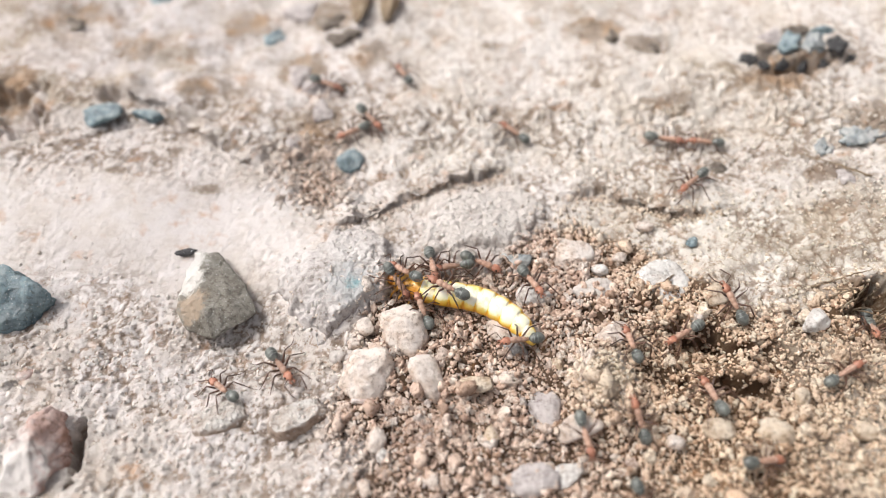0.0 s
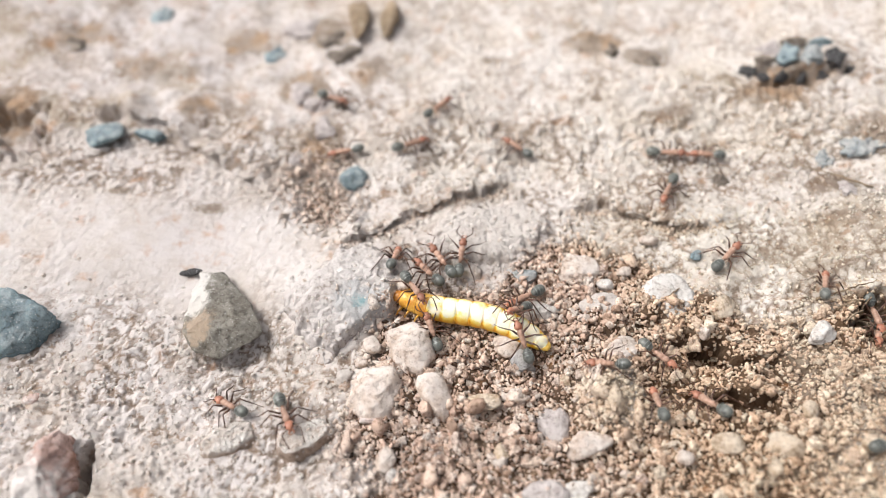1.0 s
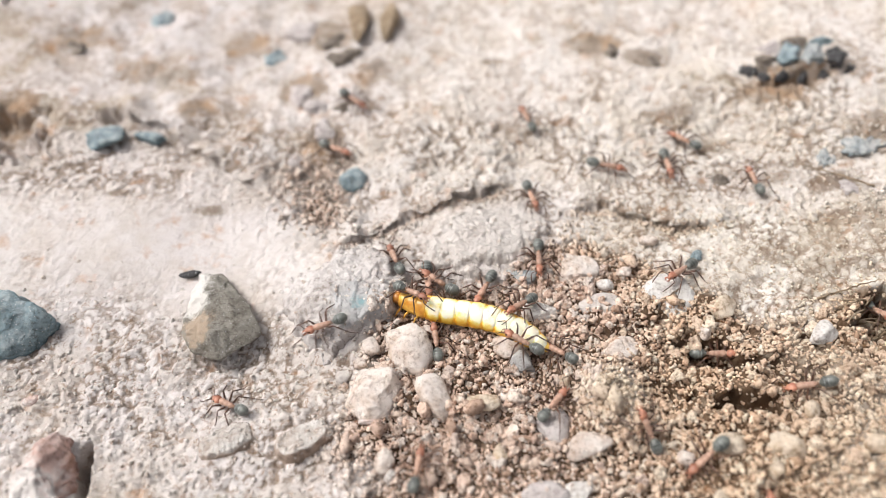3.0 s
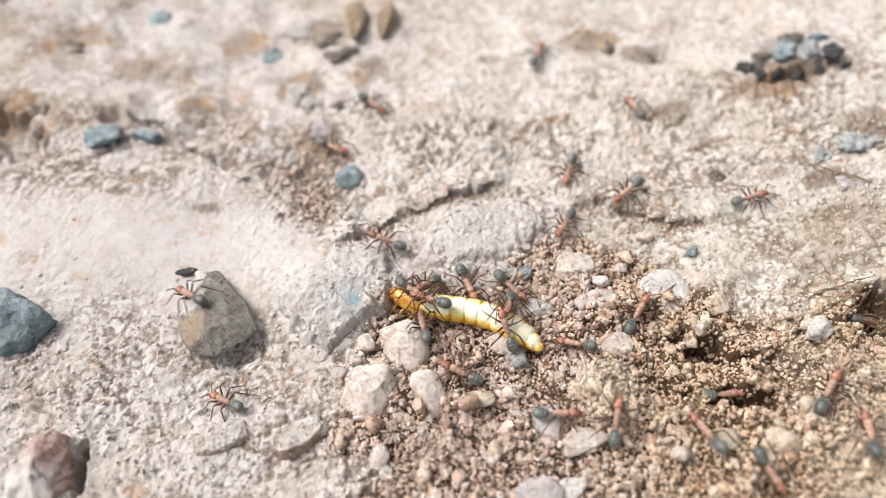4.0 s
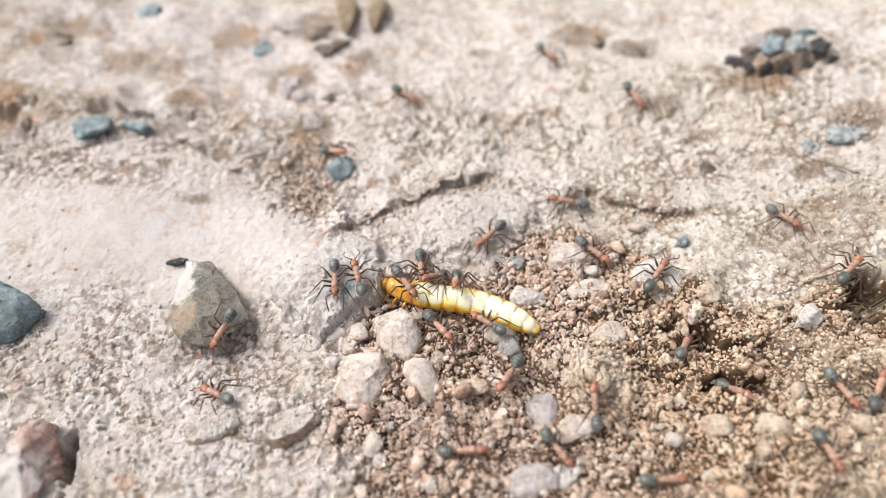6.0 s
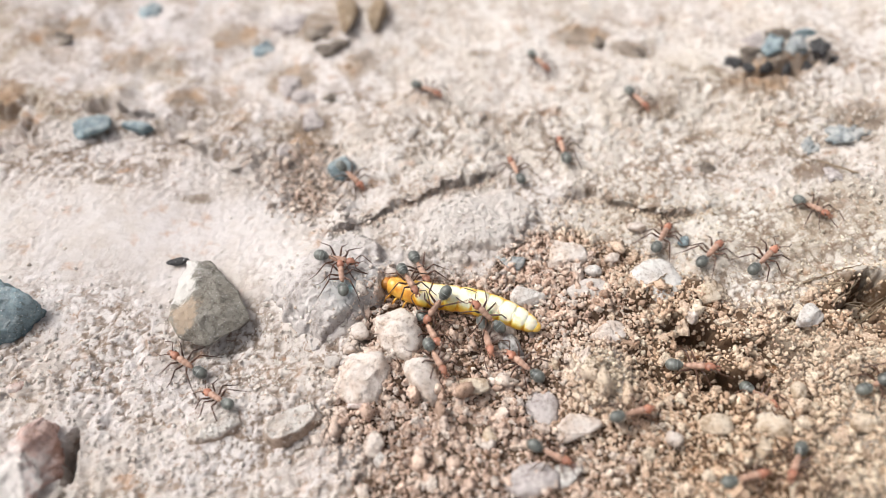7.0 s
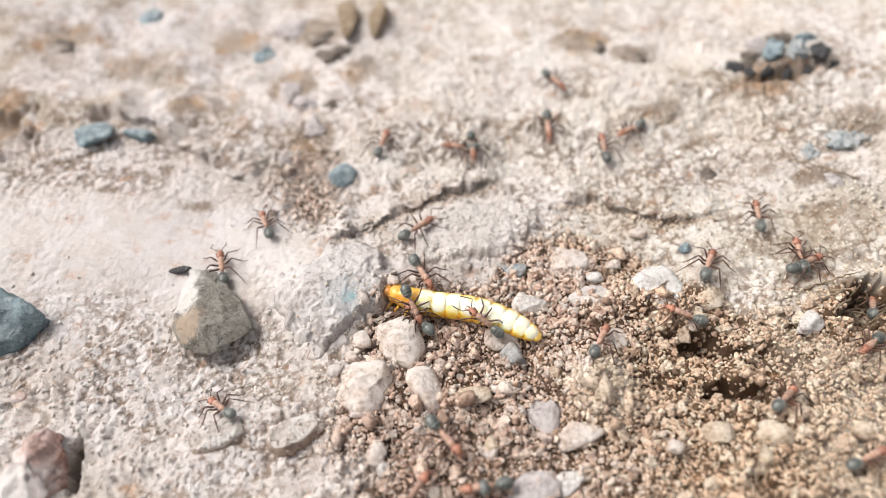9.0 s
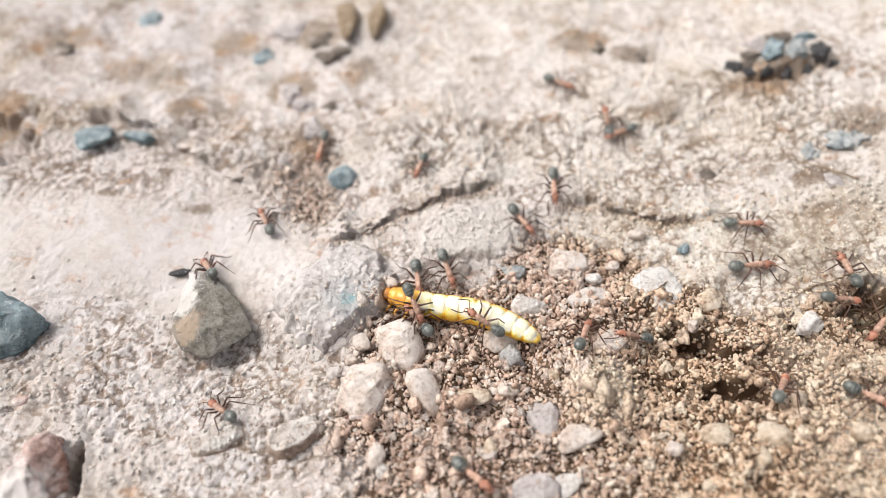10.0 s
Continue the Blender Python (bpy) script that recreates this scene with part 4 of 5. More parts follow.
def lay_fibres():
    for n, pts in enumerate((((51.5, -21.5, 0.4), (56, -19.5, 3.0), (62, -19.0, 1.2)), ((53.0, -17.6, 0.6), (57, -20.5, 3.4), (63, -22.8, 0.6)), ((55.0, -23.0, 0.3), (59, -21.0, 2.6), (64, -17.5, 0.8)),
                             ((52.0, -19.0, 0.2), (56.5, -18.0, 2.4), (60.0, -16.6, 0.4)), ((54.0, -21.8, 0.2), (58.0, -22.4, 2.0), (62.0, -21.0, 0.6)), ((50.5, -16.5, 0.3), (55.0, -16.0, 0.8), (59.0, -14.8, 0.3)),
                             ((28.8, -16.0, 0.5), (31.5, -14.4, 0.9), (33.8, -12.8, 0.6)), ((64.0, 1.0, 0.3), (59.0, 4.0, 0.8), (55.0, 7.0, 0.4)))):
        strand(pts, 0.16, "thin brown dry plant fibre over the soil", 500 + n)


lay_stones()
lay_fibres()
lay_crumbs()


# ---- creature materials ----
def chitin(dark, light, rough, scale=2500, hairs=0.0):
    def build(nt, bsdf):
        base = ramp(nt, noise_node(nt, scale, 3, 0.6), (0.3, dark), (0.7, light))
        info = nt.nodes.new("ShaderNodeObjectInfo")
        tone = ramp(nt, info.outputs["Random"], (0.0, (0.8, 0.8, 0.8)), (1.0, (1.2, 1.2, 1.2)))
        nt.links.new(mix(nt, 1.0, base, tone, "MULTIPLY"), bsdf.inputs["Base Color"])
        bsdf.inputs["Roughness"].default_value = rough
        bsdf.inputs["Specular IOR Level"].default_value = 0.55
        if hairs:
            bsdf.inputs["Sheen Weight"].default_value = hairs
            bsdf.inputs["Sheen Roughness"].default_value = 0.4
            bsdf.inputs["Sheen Tint"].default_value = (0.85, 0.88, 0.86, 1)
        relief(nt, bsdf, noise_node(nt, 9000, 2, 0.6), 0.35, 0.00008)
    return build


head_mat = material("red_brown_head", chitin((0.26, 0.095, 0.055), (0.45, 0.21, 0.135), 0.36, 1500))
thorax_mat = material("rust_red_thorax", chitin((0.32, 0.175, 0.12), (0.50, 0.32, 0.235), 0.42, 1500, 0.3))
gaster_mat = material("grey_black_gaster", chitin((0.042, 0.044, 0.040), (0.18, 0.19, 0.17), 0.28, 1300, 0.3))
band_mat = material("silvery_gaster_band", chitin((0.15, 0.17, 0.16), (0.26, 0.28, 0.265), 0.5))
leg_mat = material("dark_brown_leg", chitin((0.04, 0.02, 0.013), (0.15, 0.07, 0.042), 0.35))
eye_mat = material("black_eye", chitin((0.004, 0.004, 0.004), (0.01, 0.01, 0.01), 0.15))


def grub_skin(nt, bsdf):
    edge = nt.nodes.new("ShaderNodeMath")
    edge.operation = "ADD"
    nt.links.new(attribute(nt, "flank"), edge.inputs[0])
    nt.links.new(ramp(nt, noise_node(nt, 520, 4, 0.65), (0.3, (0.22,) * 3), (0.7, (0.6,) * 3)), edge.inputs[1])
    # the cream end paints a washed-out highlight along the yellow back
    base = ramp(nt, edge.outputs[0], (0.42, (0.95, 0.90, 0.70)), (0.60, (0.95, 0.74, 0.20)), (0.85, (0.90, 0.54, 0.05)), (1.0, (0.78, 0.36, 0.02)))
    nt.links.new(base, bsdf.inputs["Base Color"])
    bsdf.inputs["Roughness"].default_value = 0.32
    bsdf.inputs["Specular IOR Level"].default_value = 0.6
    bsdf.inputs["Subsurface Weight"].default_value = 0.15
    bsdf.inputs["Subsurface Radius"].default_value = (0.0010, 0.0006, 0.0002)
    relief(nt, bsdf, noise_node(nt, 1500, 3, 0.5), 0.2, 0.0001)


def amber(dark, light):
    def build(nt, bsdf):
        nt.links.new(ramp(nt, noise_node(nt, 700, 4, 0.6), (0.3, dark), (0.7, light)), bsdf.inputs["Base Color"])
        bsdf.inputs["Roughness"].default_value = 0.3
        bsdf.inputs["Specular IOR Level"].default_value = 0.6
        relief(nt, bsdf, noise_node(nt, 1800, 3, 0.5), 0.3, 0.0001)
    return build


grub_mat = material("cream_yellow_grub_skin", grub_skin)
grub_band = material("amber_grub_fold", amber((0.80, 0.46, 0.05), (0.91, 0.68, 0.18)))
grub_front = material("orange_grub_front", amber((0.60, 0.22, 0.015), (0.88, 0.56, 0.11)))
grub_head_mat = material("brown_grub_head", amber((0.40, 0.13, 0.018), (0.68, 0.31, 0.06)))


# ---- rounded and tubular parts ----
def lump(rx, ry, rz, at, level=3, shape=None):
    v = BALLS[level][0] * (rx, ry, rz)
    if shape:
        v = shape(v)
    return v + np.array(at), BALLS[level][1]


def joined(*pieces):
    verts, faces, n = [], [], 0
    for v, f in pieces:
        verts.append(v)
        faces += [tuple(int(i) + n for i in q) for q in f]
        n += len(v)
    return np.concatenate(verts), faces


# ---- the grub ----
GRUB_LINE = [(-7.6, -13.3, 1.5), (-6.2, -13.9, 1.7), (-3.9, -15.2, 1.95), (-1.0, -16.1, 2.0), (2.1, -16.7, 2.0), (5.15, -17.5, 2.0), (8.15, -19.0, 1.9), (10.7, -20.5, 1.75), (12.9, -22.0, 1.5)]
GRUB_SEGMENTS = 12


def grub_at(s):
    """A point of the grub's middle line, s from 0 at the head to 1 at the tail."""
    p = np.array(GRUB_LINE)
    k = np.linspace(0, 1, len(p))
    q = np.stack([np.interp(np.clip(np.array([s - 0.05, s, s + 0.05]), 0, 1), k, p[:, i]) for i in range(3)], -1).mean(0)
    q[2] += float(land(3.0, -17.5)) + 0.15
    return q


def grub_radius(s):
    return float(np.interp(s, (0, 0.06, 0.16, 0.3, 0.6, 0.78, 0.88, 0.95, 1.0), (0.95, 1.25, 1.55, 1.8, 1.88, 1.78, 1.5, 1.1, 0.6)))


def grub_ring(s0, s1, bulge, mat, name, parent, label="", steps=7, sides=28):
    verts, faces = [], []
    for i in range(steps):
        u = i / (steps - 1)
        s = s0 + (s1 - s0) * u
        c, d = grub_at(s), grub_at(min(1, s + 0.02)) - grub_at(max(0, s - 0.02))
        d /= np.linalg.norm(d)
        side = np.cross(d, (0, 0, 1))
        side /= np.linalg.norm(side)
        up = np.cross(side, d)
        r = grub_radius(s) * (1 - bulge + bulge * math.sin(math.pi * u) ** 1.7 if bulge > 0 else 1 + bulge)
        for k in range(sides):
            a = 2 * math.pi * k / sides
            flat = 1.0 if math.sin(a) > 0 else 0.86
            wrinkle = 1 + 0.012 * math.sin(5 * a + 9 * s0)
            verts.append((c + r * wrinkle * (math.cos(a) * side + flat * math.sin(a) * up)) * MM)
    for i in range(steps - 1):
        for k in range(sides):
            a, b = i * sides + k, i * sides + (k + 1) % sides
            faces.append((a, b, b + sides, a + sides))
    faces.append(tuple(range(sides))[::-1])
    faces.append(tuple(range((steps - 1) * sides, steps * sides)))
    me = mesh_of(name, verts, faces, mat)
    # yellower along the flanks and towards the folds; the pale back is a painted highlight
    u, a = np.meshgrid(np.linspace(0, 1, steps), np.arange(sides) / sides * 2 * math.pi + 0.22, indexing="ij")      # the painted highlight is turned a little to the south
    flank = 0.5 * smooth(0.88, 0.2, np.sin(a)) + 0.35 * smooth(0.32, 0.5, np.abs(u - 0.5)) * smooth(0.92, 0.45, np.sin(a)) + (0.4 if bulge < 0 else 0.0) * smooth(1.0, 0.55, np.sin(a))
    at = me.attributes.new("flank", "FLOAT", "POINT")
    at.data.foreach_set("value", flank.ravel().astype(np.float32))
    return part(name, me, parent, label)


def build_grub():
    grub = tagged(new("grub"), "glossy cream-yellow segmented grub lying on soil crumbs", "grub")
    pieces = []
    edges = np.linspace(0.05, 0.985, GRUB_SEGMENTS + 1)
    for n in range(GRUB_SEGMENTS):
        front = n < 3
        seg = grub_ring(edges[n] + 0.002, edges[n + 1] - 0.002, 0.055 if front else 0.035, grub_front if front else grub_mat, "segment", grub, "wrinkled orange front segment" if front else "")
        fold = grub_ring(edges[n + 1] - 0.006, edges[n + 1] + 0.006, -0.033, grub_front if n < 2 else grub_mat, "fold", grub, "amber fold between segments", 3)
        fold.matrix_basis = Matrix.Identity(4)
        pieces.append((seg, (edges[n] + edges[n + 1]) / 2))
        pieces.append((fold, edges[n + 1]))
    tip = grub_at(0.98)
    v, f = lump(0.78, 0.78, 0.66, tip)
    tail = part("tail", mesh_of("tail", v * MM, f, grub_band), grub, "amber pointed tail tip")
    pieces.append((tail, 1.0))
    v, f = lump(1.05, 0.95, 0.85, grub_at(0.0) + (-0.1, 0.1, 0.1))
    part("head", mesh_of("head", v * MM, f, grub_head_mat), grub, "hard brown head capsule")
    for sgn in (-1, 1):
        for n in range(3):
            c = grub_at(0.09 + 0.075 * n)
            out = np.array((0.42 * sgn, 0.9 * sgn, 0.0))
            v, f = tube([c + out * 1.1 + (0, 0, -0.5), c + out * 2.0 + (-0.25, 0, -0.3), c + out * 2.5 + (-0.5, 0, -1.2)], (0.22, 0.16, 0.05))
            part("leg", mesh_of("leg", v * MM, f, grub_front), grub, "short orange jointed leg")
    return grub, pieces


grub, grub_pieces = build_grub()


# ---- ants ----
HIPS = ((0.40, 1.25, 1.15), (0.42, 0.55, 1.10), (0.40, -0.05, 1.10))
LEG_SHAPES = (((0.9, 0.55, 0.75), (1.9, 1.5, -0.55), (2.4, 2.2, -1.05)),
              ((1.25, -0.1, 0.85), (2.5, -0.25, -0.55), (3.3, -0.15, -1.0)),
              ((1.1, -0.85, 0.95), (2.1, -2.1, -0.5), (2.7, -3.1, -1.0)))


def ant_meshes():
    me = {}

    def keep(name, vf, mat):
        me[name] = mesh_of(name, vf[0] * MM, vf[1], mat)

    def heart(v):
        w = 1 - 0.22 * np.clip(v[:, 1] / 0.75, -1, 1) ** 1
        return np.stack([v[:, 0] * w, v[:, 1], v[:, 2] * (1 - 0.12 * v[:, 1])], -1)

    keep("head", joined(lump(0.58, 0.72, 0.46, (0, 2.28, 1.32), 3, heart), lump(0.26, 0.20, 0.2, (0, 2.85, 1.18), 2)), head_mat)
    keep("eye_l", lump(0.11, 0.16, 0.13, (-0.50, 2.40, 1.52), 2), eye_mat)
    keep("eye_r", lump(0.11, 0.16, 0.13, (0.50, 2.40, 1.52), 2), eye_mat)
    keep("thorax", joined(lump(0.48, 0.66, 0.48, (0, 1.16, 1.34)), lump(0.43, 0.7, 0.44, (0, 0.55, 1.31)), lump(0.39, 0.66, 0.44, (0, -0.05, 1.24)),
                          lump(0.16, 0.3, 0.16, (0, 1.68, 1.3), 2)), thorax_mat)
    keep("petiole", joined(lump(0.24, 0.13, 0.40, (0, -0.72, 1.28), 2), lump(0.13, 0.30, 0.13, (0, -0.78, 1.02), 2)), thorax_mat)

    def egg(v):
        w = 1 - 0.16 * (v[:, 1] / 1.2)
        w = np.where(v[:, 1] < -0.5, w * (1 - 0.25 * np.clip((-v[:, 1] - 0.5) / 0.7, 0, 1) ** 2), w)
        return np.stack([v[:, 0] * w, v[:, 1], v[:, 2] * w], -1)

    keep("gaster", lump(0.76, 1.10, 0.71, (0, -1.98, 1.28), 4, egg), gaster_mat)
    for n, (y, r) in enumerate(((-1.48, 0.735), (-1.95, 0.768), (-2.44, 0.69))):
        verts, faces = [], []
        for i, dy in enumerate((-0.045, -0.015, 0.015, 0.045)):
            rr = r * (1.0 + (0.012 if i in (1, 2) else -0.01))
            verts += [(rr * math.cos(a) * 1.0, y + dy, 1.28 + rr * 0.925 * math.sin(a)) for a in np.linspace(0, 2 * math.pi, 32, endpoint=False)]
        for i in range(3):
            faces += [(i * 32 + k, i * 32 + (k + 1) % 32, (i + 1) * 32 + (k + 1) % 32, (i + 1) * 32 + k) for k in range(32)]
        keep("band_%d" % n, (np.array(verts), faces), band_mat)
    for sgn, tag in ((-1, "l"), (1, "r")):
        keep("mandible_" + tag, tube([(0.22 * sgn, 2.92, 1.15), (0.30 * sgn, 3.15, 1.1), (0.20 * sgn, 3.34, 1.05), (0.03 * sgn, 3.40, 1.03)], (0.12, 0.12, 0.09, 0.03), 6), head_mat)
        keep("antenna_" + tag, tube([(0.20 * sgn, 2.78, 1.45), (0.62 * sgn, 3.10, 1.75), (1.10 * sgn, 3.42, 1.85), (1.16 * sgn, 3.62, 1.72), (1.10 * sgn, 4.15, 1.25), (0.98 * sgn, 4.80, 0.75), (0.9 * sgn, 5.0, 0.62)],
                                    (0.055, 0.06, 0.065, 0.065, 0.075, 0.085, 0.04), 6), leg_mat)
        for n, (hip, bends) in enumerate(zip(HIPS, LEG_SHAPES)):
            pts = [(0, 0, 0)]
            knee, ankle, toe = [np.array(b) * (sgn, 1, 1) for b in bends]
            pts += [tuple(knee * 0.25 + (0, 0, -0.1)), tuple(knee * 0.6), tuple(knee), tuple(knee * 0.92 + ankle * 0.08), tuple(knee * 0.5 + ankle * 0.5), tuple(ankle), tuple(ankle * 0.5 + toe * 0.5 + (0, 0, -0.08)), tuple(toe)]
            keep("leg_%s%d" % (tag, n), tube(pts, (0.15, 0.15, 0.14, 0.085, 0.09, 0.10, 0.06, 0.045, 0.035), 7), leg_mat)
    return me


ANT_MESHES = ant_meshes()


def build_ant(label):
    ant = tagged(new("ant"), label, "ant", "ants on the soil")
    body = {}
    for name in ("head", "thorax", "petiole", "gaster"):
        body[name] = part(name, ANT_MESHES[name], ant, {"head": "red-brown head", "thorax": "rust-red thorax", "petiole": "", "gaster": "grey-black banded gaster"}[name])
    for tag in "lr":
        part("eye", ANT_MESHES["eye_" + tag], body["head"])
        part("mandible", ANT_MESHES["mandible_" + tag], body["head"])
        part("antenna", ANT_MESHES["antenna_" + tag], body["head"])
    for n in range(3):
        part("band", ANT_MESHES["band_%d" % n], body["gaster"], "silvery hair band")
    for sgn, tag in ((-1, "l"), (1, "r")):
        for n, hip in enumerate(HIPS):
            leg = part("leg", ANT_MESHES["leg_%s%d" % (tag, n)], ant)
            leg.location = (hip[0] * sgn * MM, hip[1] * MM, hip[2] * MM)
    return ant


# ---- what moves ----
def wag_grub():
    """The rear of the grub swings a little about its middle."""
    pivot = Vector(grub_at(0.55)) * MM
    for ob, s in grub_pieces:
        weight = max(0.0, (s - 0.45) / 0.55) ** 1.3
        if weight <= 0:
            continue
        rows = []
        for t, swing in ((0.0, -13.0), (0.3, -11.5), (0.6, -8.0), (1.0, -2.5), (1.6, -1.5), (2.3, 0.5), (3.0, -3.0), (3.8, -6.5), (4.5, -6.0), (5.2, -2.5), (6.0, 0.0), (7.0, 1.0), (8.0, 0.3), (9.0, -0.4), (10.0, -0.6)):
            rows.append((t, Matrix.Translation(pivot) @ pose(0, 0, 0, 0, 0, swing * weight) @ Matrix.Translation(-pivot)))
        walk(ob, rows)


CRAWLS = []


def floor_at(dg, x, y):
    hit, place, *_ = scene.ray_cast(dg, Vector((x * MM, y * MM, 0.03)), Vector((0, 0, -1)))
    return place.z / MM if hit else float(land(x, y))


def crawl(label, rows):
    """An ant's way over the ground: seconds, x, y in millimetres, heading in degrees. Taken down here and walked by place_ants()."""
    t, x, y, a = (np.array(c, float) for c in zip(*rows))
    at = np.round(np.arange(0, 10.01, 0.1), 1)
    CRAWLS.append((label, at, np.interp(at, t, x), np.interp(at, t, y), np.interp(at, t, a)))


def eased(v, n):
    pad = np.concatenate([np.full(n, v[0]), v, np.full(n, v[-1])])
    return np.convolve(pad, np.ones(2 * n + 1) / (2 * n + 1), "valid")


def place_ants():
    bpy.context.view_layer.update()
    dg = bpy.context.evaluated_depsgraph_get()
    ways = []
    for label, at, x, y, a in CRAWLS:
        fx, fy = -np.sin(np.radians(a)), np.cos(np.radians(a))
        mid = np.array([floor_at(dg, p, q) for p, q in zip(x, y)])
        fore = np.array([floor_at(dg, p, q) for p, q in zip(x + 1.8 * fx, y + 1.8 * fy)])
        aft = np.array([floor_at(dg, p, q) for p, q in zip(x - 1.8 * fx, y - 1.8 * fy)])
        z = eased(np.maximum(mid, (fore + aft) / 2), 1)
        pitch = eased(np.degrees(np.arctan2(np.clip(fore - aft, -3.0, 3.0), 3.6)), 2)
        ways.append((label, at, x, y, z, pitch, a))
    for k, (label, at, x, y, z, pitch, a) in enumerate(ways):
        ant = build_ant(label)
        size = 0.95 + 0.12 * ((k * 37) % 10) / 10
        ant.scale = (size,) * 3
        way = np.concatenate([[0], np.cumsum(np.hypot(np.diff(x), np.diff(y)) + 0.03 * np.abs(np.diff(a)))])
        still = np.concatenate([[True], (np.diff(way) < 0.12)])
        rows, last = [], None
        for i in range(len(at)):
            if i in (0, len(at) - 1) or not still[i] or not still[min(i + 1, len(at) - 1)] or i % 10 == 0:
                rows.append((at[i], pose(x[i] * MM, y[i] * MM, z[i] * MM, pitch[i], 0, a[i])))
        walk(ant, rows)
        legs = [c for c in ant.children if c.name.split(".")[0] == "leg"]
        for n, leg in enumerate(legs):
            side, hip = (-1, n) if n < 3 else (1, n - 3)
            beat = 1 if (hip + (0 if side < 0 else 1)) % 2 == 0 else -1
            home, rows = leg.location.copy(), []
            for i in range(len(at)):
                if i in (0, len(at) - 1) or not still[i] or not still[min(i + 1, len(at) - 1)]:
                    step = math.sin(way[i] * 1.9 + k) * beat
                    lift = max(0.0, math.cos(way[i] * 1.9 + k) * beat)
                    spread = 6 * math.sin(2.1 * k + n)
                    rows.append((at[i], Matrix.Translation(home) @ pose(0, 0, 0, 0, -side * 9 * lift, side * (13 * step + spread))))
            walk(leg, rows)


def motions():
    wag_grub()
    crawl('rust-red and grey ant crouching on pale clay', [(0.0, -28.7, -29.8, 51), (0.5, -28.8, -29.6, 55), (1.0, -28.9, -29.0, 58), (2.0, -29.1, -28.6, 60), (2.5, -29.1, -28.5, 63), (4.0, -28.9, -28.5, 59), (4.5, -28.9, -28.4, 57), (5.0, -28.8, -28.6, 60), (5.5, -29.0, -28.7, 60), (7.0, -28.6, -30.0, 54), (7.5, -28.5, -30.1, 50), (8.0, -28.5, -30.1, 50), (8.5, -28.5, -30.2, 50), (9.5, -28.6, -29.9, 49), (10.0, -28.5, -30.0, 50)])
    crawl('rust-red ant walking over pale clay', [(0.0, -22.0, -26.4, -143), (0.5, -22.7, -29.9, -158), (1.0, -21.8, -30.7, -156), (1.5, -19.3, -36.8, -158), (2.0, -20.4, -41.0, -183), (2.7, -21.3, -45.0, -211), (5.0, -11.1, -48.9, -118), (7.5, -7.1, -48.7, 0), (8.0, -6.0, -41.2, 4), (8.5, -6.0, -41.7, 21), (9.0, -4.7, -42.8, -36), (9.5, -3.5, -47.0, -26), (10.0, -3.5, -49.1, -29)])
    crawl('rust-red and grey ant climbing over a wedge stone', [(0.0, -5.4, -14.1, 52), (0.5, -6.2, -12.8, -8), (1.0, -8.1, -8.1, -13), (1.5, -7.6, -11.1, -11), (2.0, -6.7, -12.3, 161), (2.5, -9.5, -19.3, 135), (3.8, -28.1, -18.1, 57), (4.0, -34.7, -14.3, 55), (4.3, -39.1, -10.1, 38), (4.5, -38.5, -9.2, 37), (4.7, -36.2, -7.3, -21), (5.0, -30.8, -8.0, -91), (5.3, -25.7, -13.9, -111), (5.5, -25.5, -17.8, -168), (6.8, -32.7, -24.6, -304), (7.0, -33.8, -24.4, -304), (7.3, -35.1, -19.8, -337), (7.5, -35.7, -15.3, -336), (7.6, -33.8, -13.0, -347), (8.0, -29.9, -9.9, -358), (8.5, -31.4, -8.4, -346), (9.0, -31.4, -8.3, -347), (9.5, -31.3, -8.5, -348), (10.0, -32.8, -8.7, -327)])
    crawl('ant wandering between grub and dusty stone', [(0.0, -3.3, -18.8, 21), (0.5, -2.9, -19.2, 13), (1.0, -3.0, -19.1, 18), (1.5, -3.2, -19.1, 17), (2.0, -2.9, -19.5, 26), (2.5, -2.3, -20.1, 2), (2.7, -2.1, -20.6, 3), (3.8, -3.0, -20.3, 13), (4.0, -3.3, -19.8, 10), (4.5, -5.3, -19.2, 22), (5.0, -7.1, -19.7, 44), (5.5, -10.0, -16.5, 14), (5.7, -10.3, -15.4, 13), (6.8, -12.8, -13.1, 15), (7.0, -13.3, -14.4, 7), (7.5, -15.0, -14.8, 16), (7.6, -15.8, -14.3, 29), (8.0, -22.6, -8.1, 31), (8.3, -25.4, -4.6, 28), (8.5, -25.5, -2.5, 20), (9.0, -25.8, -0.8, 20), (9.5, -26.0, 0.4, 24), (10.0, -25.9, 0.4, 24)])
    crawl("ant roaming round the grub's front end", [(0.0, 0.2, -17.0, 61), (0.5, -0.6, -15.9, 25), (0.7, -1.5, -14.2, 16), (1.0, -3.1, -9.9, 39), (1.5, -3.2, -9.3, 36), (2.0, -0.5, -9.3, 67), (2.5, -1.4, -9.3, 65), (3.8, -2.1, -14.4, 41), (4.0, -2.1, -16.5, 64), (4.5, -1.1, -18.5, 87), (5.0, 0.7, -20.6, 209), (5.5, 1.3, -23.2, 217), (5.7, -0.1, -21.1, 211), (6.8, -1.3, -20.8, 221), (7.5, -2.9, -21.3, 164), (8.0, -4.2, -26.2, 164), (8.5, -3.8, -32.1, 189), (9.0, -0.8, -35.8, 218), (9.5, 0.2, -39.0, 215), (10.0, 2.6, -40.7, 222)])
